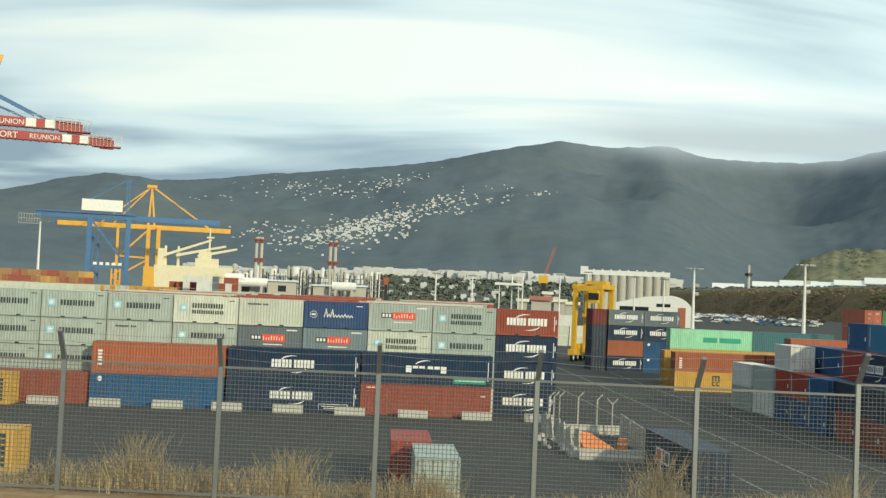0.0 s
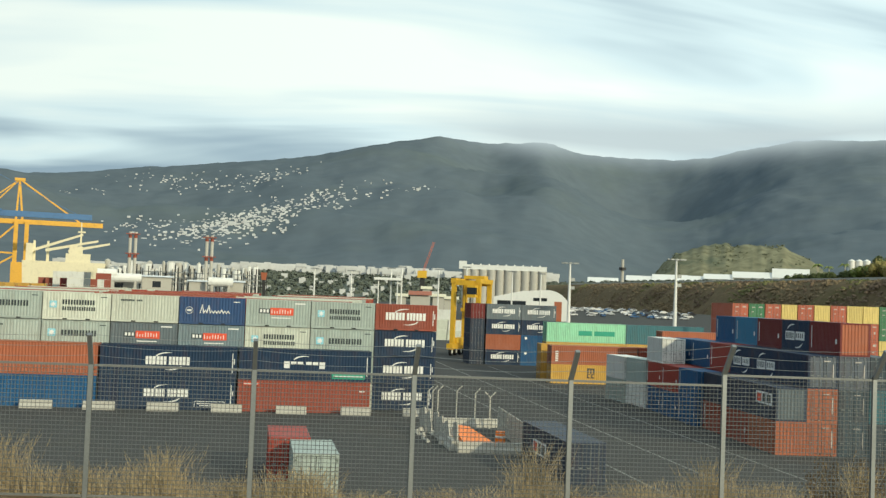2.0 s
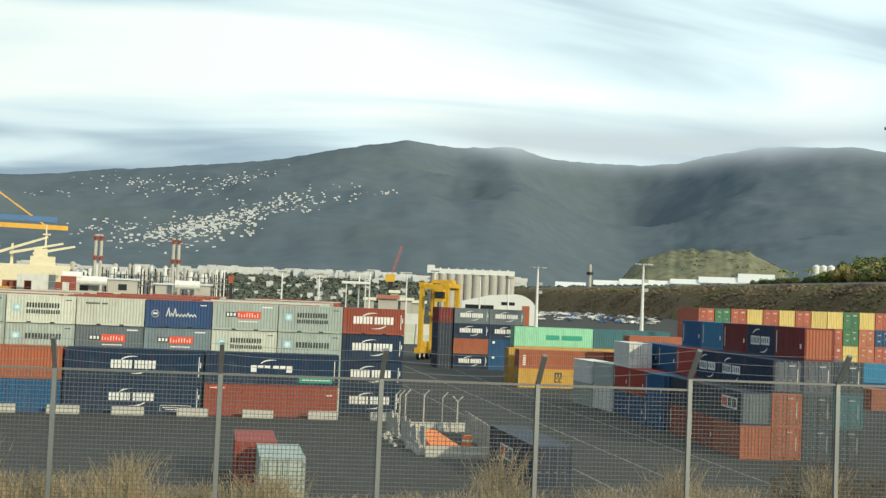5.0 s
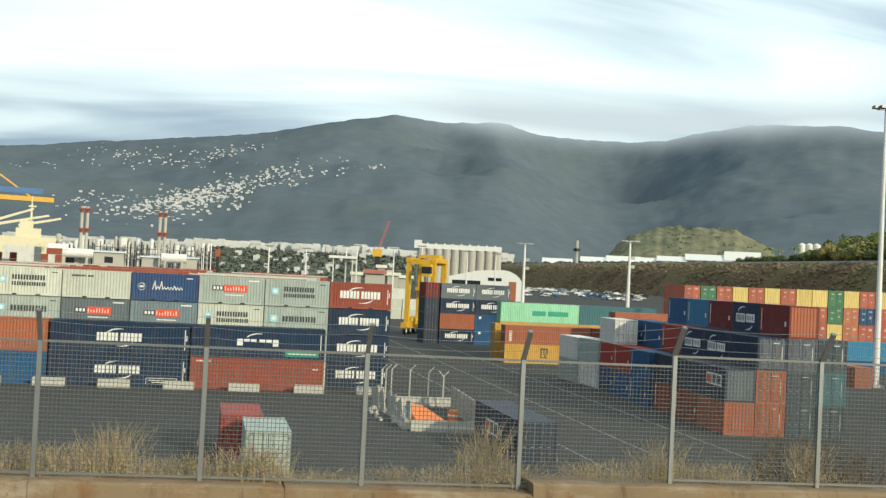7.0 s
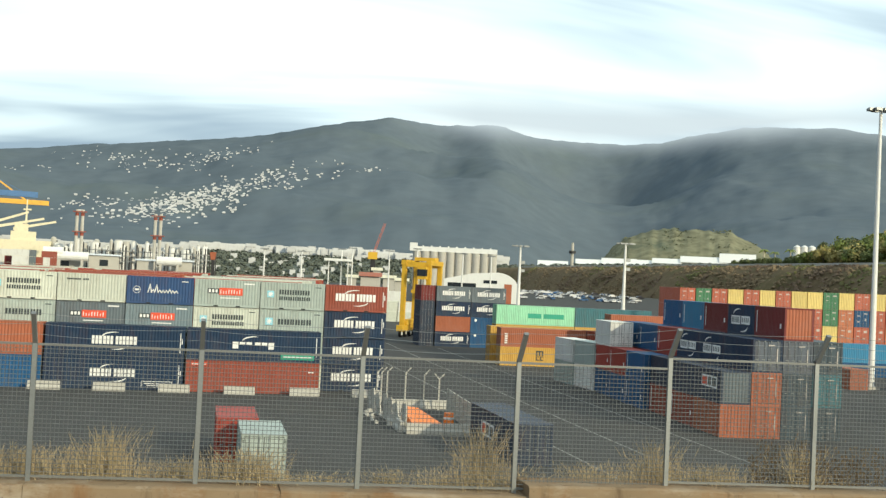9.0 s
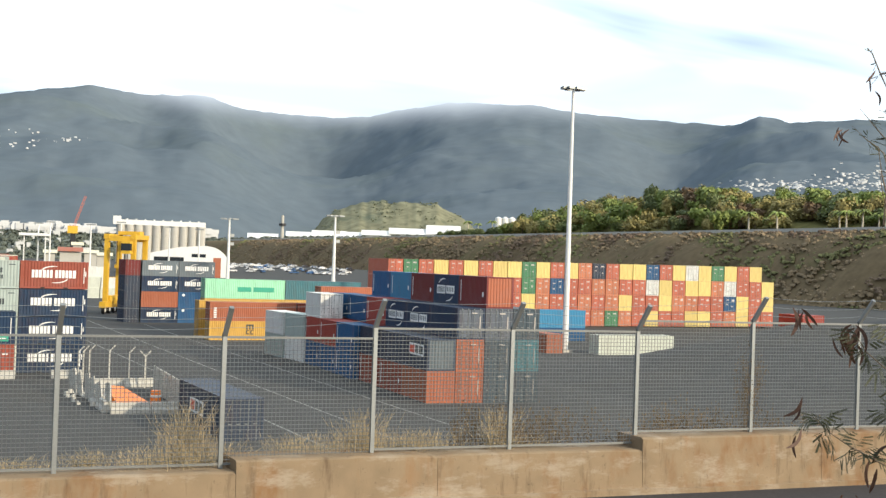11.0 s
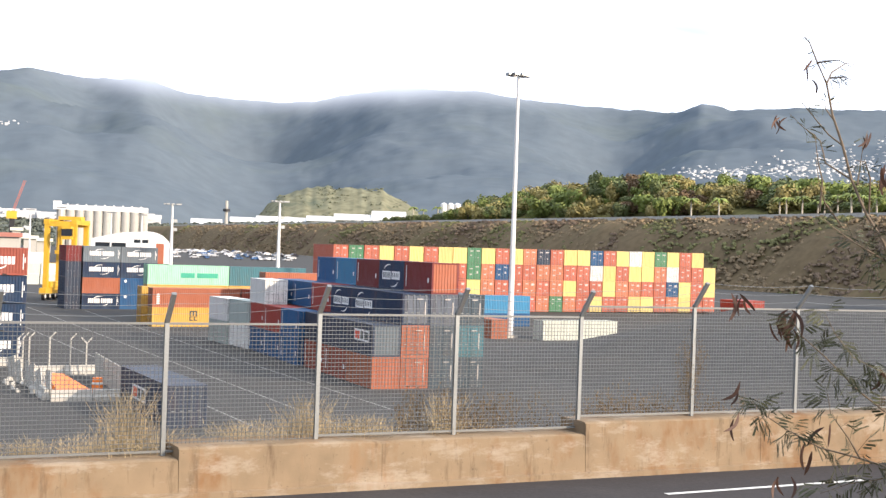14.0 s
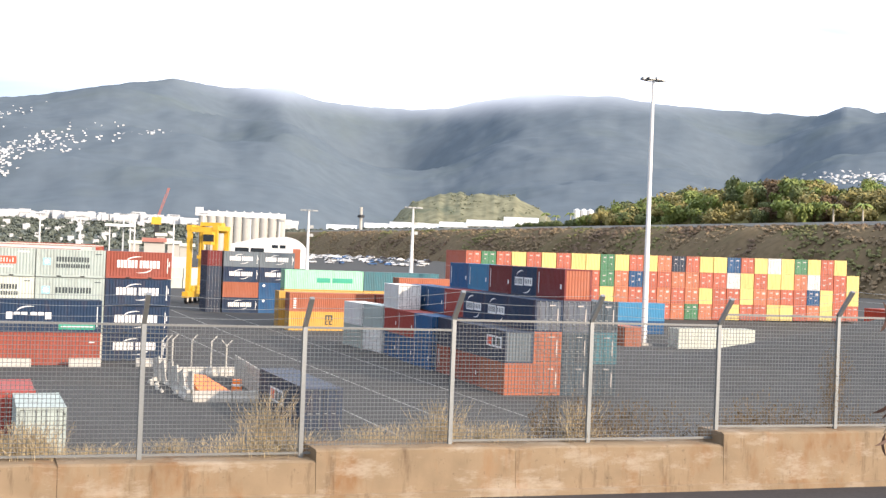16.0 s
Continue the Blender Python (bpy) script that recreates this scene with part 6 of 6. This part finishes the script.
names = ("green leafy tree on the scrub hill", "olive leafy tree on the scrub hill", "dark leafy tree on the scrub hill", "broad green tree on the scrub hill", "broad olive tree on the scrub hill", "dry brown tree on the scrub hill")
for i in range(270):
    a = 29.0 + 26 * random.random()
    s = random.random() ** 0.8
    if a > 42.5:
        s = 0.36 + 0.64 * s
    r, z = hill_height(a, s)
    k = random.choices(range(6), (4, 4, 3, 3, 3, 1.2))[0]
    if s < 0.15 and k == 5:
        k = 2
    q = polar(a, r)
    root = thing("tree", pose(q.x, q.y, z - 1.6, 0, 0, random.uniform(0, 360)) @ Matrix.Diagonal((random.uniform(1.0, 1.9), random.uniform(1.1, 1.9), random.uniform(0.8, 1.9), 1)), names[k], "tree", "trees on the hill")
    part("crown", PROTO[k][0], None, root)
    part("trunk", PROTO[k][1], None, root)
for i in range(26):
    a = 25.6 + 4.4 * i / 26 + random.uniform(-0.1, 0.1)
    r, z = hill_height(a, 0.5)
    q = polar(a, r)
    root = thing("tree", pose(q.x, q.y, z - 1.0, 0, 0, random.uniform(0, 360)) @ sized(random.uniform(0.6, 1.0)), "dark leafy tree on the scrub hill", "tree", "trees on the hill")
    part("crown", PROTO[2][0], None, root)
    part("trunk", PROTO[2][1], None, root)

# scrub on the bank
so, so2, so3 = Solid(), Solid(), Solid()
random.seed(53)
for i in range(8500):
    y = 120 + 800 * random.random() ** 1.6
    s_ = random.random()
    x = FOOT_X + (CREST_X - FOOT_X) * s_
    z = CREST_Z * smooth(-0.12, 1.0, s_) - 2.0 * (1 - s_)
    patch = noise.noise((x * 0.05, y * 0.03, 7))
    tgt = so2 if patch > 0.18 else so3 if patch < -0.25 else so
    clump(tgt, (x, y, z), random.uniform(0.4, 1.1), 26, 0.6)
kn = Solid()
for i in range(650):
    a = random.uniform(19.6, 27.4)
    q = knoll_point(a, random.random())
    if q[2] > 4 and noise.noise((a * 1.3, q[1] * 0.01, 3)) > -0.1:
        clump(kn, q, random.uniform(1.0, 2.6), 9, 0.6)
KNOLL_SCRUB = material('knoll_scrub', (0.15, 0.162, 0.10), 0.9, 0, 0.05, 0.6)
tagged(part("knoll_scrub", kn, KNOLL_SCRUB), "dark olive scrub dotted over the knoll", "scrub", kind="stuff")
SCRUB_BROWN = material('dry_scrub', (0.275, 0.205, 0.12), 0.9, 0, 0.3, 0.6)
SCRUB_GREEN = material('green_scrub', (0.195, 0.19, 0.075), 0.85, 0, 0.3, 0.7)
SCRUB_DARK = material('dark_scrub', (0.21, 0.15, 0.10), 0.9, 0, 0.3, 0.7)
tagged(part("dry_scrub", so, SCRUB_BROWN), "dry brown scrub over the embankment slope", "scrub", kind="stuff")
tagged(part("green_scrub", so2, SCRUB_GREEN), "patches of green scrub on the embankment slope", "scrub", kind="stuff")
tagged(part("dark_scrub", so3, SCRUB_DARK), "dark brown scrub over the embankment slope", "scrub", kind="stuff")


# palms along the crest road
def palm_proto(seed):
    random.seed(seed)
    fr = Solid()
    for i in range(15):
        an = 2 * pi * i / 15 + random.uniform(-0.2, 0.2)
        L, rise = random.uniform(2.6, 3.4), random.uniform(0.2, 1.3)
        prev = None
        for k in range(7):
            s = k / 6
            p_ = Vector((cos(an) * L * s, sin(an) * L * s, 6.0 + rise * sin(s * 2.2) - 1.9 * s * s))
            sd = Vector((-sin(an), cos(an), 0)) * (0.42 * sin(pi * min(1, s + 0.12)) + 0.02)
            dn = Vector((0, 0, -0.28 * sin(pi * s)))
            if prev:
                p0, s0, d0 = prev
                fr.quad(p0, p_, p_ + sd + dn, p0 + s0 + d0)
                fr.quad(p0, p0 - s0 + d0, p_ - sd + dn, p_)
            prev = (p_, sd, dn)
    tr = Solid().bar((0, 0, -0.5), (0.15, 0, 6.0), 0.62, sides=9, taper=0.6)
    return fr.mesh("fronds", LEAF_A), tr.mesh("trunk", PALE_BARK)


PALMS = [palm_proto(61), palm_proto(62), palm_proto(63)]
random.seed(64)
for i, a in enumerate((44.6, 44.9, 45.6, 46.3, 46.6, 47.2, 47.8, 48.3, 48.9, 49.5, 50.1, 50.8, 51.4, 52.0, 52.8, 53.5, 27.0, 27.5, 28.2, 40.5, 41.8)):
    r = (CREST_X + 9) / sin(radians(a))
    if a < 30:
        r += 25
    q = polar(a, r)
    root = thing("palm_tree", pose(q.x, q.y, CREST_Z - 0.2 if a > 30 else CREST_Z + 2, 0, 0, random.uniform(0, 360)) @ sized(random.uniform(0.85, 1.25)), "palm with pale trunk beside the crest road", "palm tree", "palms along the crest road")
    fr, tr = random.choice(PALMS)
    part("fronds", fr, None, root)
    part("trunk", tr, None, root)

# ---- the spindly pod tree beside the camera ----
TWIG = material('grey_brown_twig', (0.17, 0.13, 0.09), 0.85, 0, 20, 0.4)
POD = material('brown_pod', (0.075, 0.032, 0.018), 0.6, 0, 20, 0.4, each=0.5)
LEAFLET = material('dull_leaflet', (0.055, 0.062, 0.03), 0.7, 0, 20, 0.5, each=0.5)
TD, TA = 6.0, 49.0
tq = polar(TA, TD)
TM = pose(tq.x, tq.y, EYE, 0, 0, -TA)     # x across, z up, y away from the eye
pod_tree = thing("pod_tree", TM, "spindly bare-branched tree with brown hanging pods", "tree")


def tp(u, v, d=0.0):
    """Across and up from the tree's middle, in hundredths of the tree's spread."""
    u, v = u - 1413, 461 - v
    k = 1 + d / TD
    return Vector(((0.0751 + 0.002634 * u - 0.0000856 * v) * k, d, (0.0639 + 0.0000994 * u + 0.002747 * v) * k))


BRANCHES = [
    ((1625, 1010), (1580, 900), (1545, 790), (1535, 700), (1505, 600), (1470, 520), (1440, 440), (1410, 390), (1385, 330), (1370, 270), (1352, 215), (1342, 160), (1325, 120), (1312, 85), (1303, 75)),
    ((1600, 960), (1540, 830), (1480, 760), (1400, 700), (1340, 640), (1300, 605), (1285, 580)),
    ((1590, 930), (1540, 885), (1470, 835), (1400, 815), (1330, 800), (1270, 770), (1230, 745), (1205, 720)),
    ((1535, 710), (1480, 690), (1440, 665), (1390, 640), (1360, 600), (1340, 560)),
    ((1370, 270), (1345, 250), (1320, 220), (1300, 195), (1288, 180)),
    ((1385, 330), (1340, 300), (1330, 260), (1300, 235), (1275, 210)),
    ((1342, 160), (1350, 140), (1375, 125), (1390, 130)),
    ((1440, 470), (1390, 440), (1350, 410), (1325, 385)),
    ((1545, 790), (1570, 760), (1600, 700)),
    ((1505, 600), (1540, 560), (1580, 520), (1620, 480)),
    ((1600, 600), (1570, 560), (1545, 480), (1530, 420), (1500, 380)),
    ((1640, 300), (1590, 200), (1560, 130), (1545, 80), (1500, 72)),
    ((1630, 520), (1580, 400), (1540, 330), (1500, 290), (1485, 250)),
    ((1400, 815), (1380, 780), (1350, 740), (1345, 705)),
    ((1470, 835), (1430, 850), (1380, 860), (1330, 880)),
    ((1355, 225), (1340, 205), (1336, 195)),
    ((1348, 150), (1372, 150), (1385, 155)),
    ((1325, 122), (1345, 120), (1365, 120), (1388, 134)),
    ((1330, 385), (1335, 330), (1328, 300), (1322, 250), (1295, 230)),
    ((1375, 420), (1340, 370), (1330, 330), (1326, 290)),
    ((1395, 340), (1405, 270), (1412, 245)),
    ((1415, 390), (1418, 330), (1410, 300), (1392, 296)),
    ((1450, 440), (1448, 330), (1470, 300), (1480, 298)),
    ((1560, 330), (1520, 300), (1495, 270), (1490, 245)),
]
random.seed(71)
joints = []
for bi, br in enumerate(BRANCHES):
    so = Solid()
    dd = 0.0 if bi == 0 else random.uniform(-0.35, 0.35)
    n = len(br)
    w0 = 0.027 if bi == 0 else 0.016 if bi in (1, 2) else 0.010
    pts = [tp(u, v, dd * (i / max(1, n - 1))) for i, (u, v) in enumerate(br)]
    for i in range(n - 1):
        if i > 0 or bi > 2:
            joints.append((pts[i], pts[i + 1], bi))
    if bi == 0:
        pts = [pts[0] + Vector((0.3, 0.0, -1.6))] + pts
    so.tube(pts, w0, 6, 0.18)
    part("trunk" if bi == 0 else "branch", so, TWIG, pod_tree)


def spray_mesh(seed):
    """A twice-feathered leaf, half dried."""
    random.seed(seed)
    so = Solid()
    for j in range(random.choice((3, 4, 5))):
        b = Vector((0.02 * j, 0, 0.004 * j))
        dr = Vector((random.uniform(0.5, 1.0), random.uniform(-0.6, 0.6), random.uniform(-1.3, 0.1))).normalized()
        e_ = b + dr * random.uniform(0.05, 0.11)
        so.bar(b, e_, 0.002, sides=3)
        sd = dr.cross(Vector((0, 1, 0.2))).normalized()
        for k in range(10):
            p_ = b.lerp(e_, (k + 1) / 10.5)
            for s in (-1, 1):
                t = p_ + (sd * s * 0.0062 + dr * 0.009)
                o = dr * 0.0034
                so.quad(p_ - o, t - o * 0.6, t + o, p_ + o)
    so.bar((-0.04, 0, 0), (0.08, 0, 0.02), 0.003, sides=3)
    return so.mesh("leaf_spray", LEAFLET)


SPRAYS = [spray_mesh(80 + i) for i in range(6)]
random.seed(90)
upper = [q for q in joints if q[0].z > 0.1]
lower = [q for q in joints if q[0].z <= 0.1]
for i in range(330):
    a_, b_, bi = random.choice(lower if i % 6 < 5 else upper)
    p_ = a_.lerp(b_, random.random())
    ob = part("leaf_spray", SPRAYS[i % 6], None, pod_tree)
    ob.matrix_local = Matrix.Translation(p_) @ pose(0, 0, 0, random.uniform(-40, 40), random.uniform(-60, 60), random.uniform(-180, 180)) @ sized(random.uniform(0.45, 0.85) * (0.75 if p_.z > 0.3 else 1.1)) @ Matrix.Translation((0.04, 0, 0))


def pod_mesh(seed):
    random.seed(seed)
    so = Solid()
    bend = random.uniform(-0.03, 0.03)
    prev = None
    for k in range(8):
        s = k / 7
        p_ = Vector((bend * sin(pi * s), 0, -0.15 * s))
        w = 0.0095 * min(1, 4 * s + 0.15, 4 * (1 - s) + 0.15)
        if prev:
            q, w0 = prev
            for y in (-0.0015, 0.0015):
                so.quad(q + Vector((-w0, y, 0)), q + Vector((w0, y, 0)), p_ + Vector((w, y, 0)), p_ + Vector((-w, y, 0)))
        prev = (p_, w)
    return so.mesh("pod", POD)


PODS = [pod_mesh(100 + i) for i in range(4)]
random.seed(111)
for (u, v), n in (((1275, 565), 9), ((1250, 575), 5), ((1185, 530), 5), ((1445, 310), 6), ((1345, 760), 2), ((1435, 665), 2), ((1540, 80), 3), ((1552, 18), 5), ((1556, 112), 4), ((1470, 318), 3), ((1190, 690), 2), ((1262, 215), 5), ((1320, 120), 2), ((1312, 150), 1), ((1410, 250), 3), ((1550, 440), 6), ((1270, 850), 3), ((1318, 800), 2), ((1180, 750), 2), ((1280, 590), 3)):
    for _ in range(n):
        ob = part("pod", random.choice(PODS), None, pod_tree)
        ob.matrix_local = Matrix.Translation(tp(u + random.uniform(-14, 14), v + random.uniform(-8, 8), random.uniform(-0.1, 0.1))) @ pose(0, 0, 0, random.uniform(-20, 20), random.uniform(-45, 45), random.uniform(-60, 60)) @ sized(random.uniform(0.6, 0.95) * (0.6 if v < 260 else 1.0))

# twiggy dry vine up one post, and dry weeds behind the fence
def twigs(n, w, h, seed, mat, name):
    random.seed(seed)
    so = Solid()
    for _ in range(n):
        p0 = Vector((random.gauss(0, w), random.gauss(0, 0.06), random.uniform(-0.15, h * 0.3)))
        pts = [p0]
        for k in range(4):
            pts.append(pts[-1] + Vector((random.gauss(0, 0.07), random.gauss(0, 0.05), h * random.uniform(0.06, 0.24))))
        so.tube(pts, 0.007, 3, 0.5)
        for q in pts[1:]:
            for _k in range(3):
                u = Vector((random.gauss(0, 1), random.gauss(0, 1), random.gauss(0, 1))).normalized() * 0.022
                v_ = u.cross(Vector((0.3, 0.8, 0.5))).normalized() * 0.012
                o = q + Vector((random.gauss(0, 0.035), random.gauss(0, 0.03), random.gauss(0, 0.035)))
                so.quad(o - u, o - v_, o + u, o + v_)
    return so.mesh(name, mat)


WEED = material('dead_weed', (0.19, 0.135, 0.075), 0.9, 0, 10, 0.5, each=0.4)
ob = new("dry_vine", twigs(46, 0.07, 1.7, 201, WEED, "dry_vine"))
vx = FENCE_X + PITCH * 7
ob.matrix_world = pose(vx, fence_y(vx) + 0.1, 8.24)
tagged(ob, "dead brown vine climbing a fence post", "vine", kind="stuff")
weeds = [twigs(26, 0.35, 0.5, 202 + i, WEED, "dry_weeds") for i in range(3)]
random.seed(210)
for i in range(28):
    x = 9.6 + 7.4 * random.random()
    ob = new("dry_weeds", weeds[i % 3])
    ob.matrix_world = pose(x, fence_y(x) + random.uniform(0.4, 0.9), 7.76, 0, 0, random.uniform(-20, 20)) @ Matrix.Diagonal((1, 1, random.uniform(0.8, 2.0), 1))
    tagged(ob, "dead brown weeds behind the fence", "weeds", "dead weeds", "stuff")
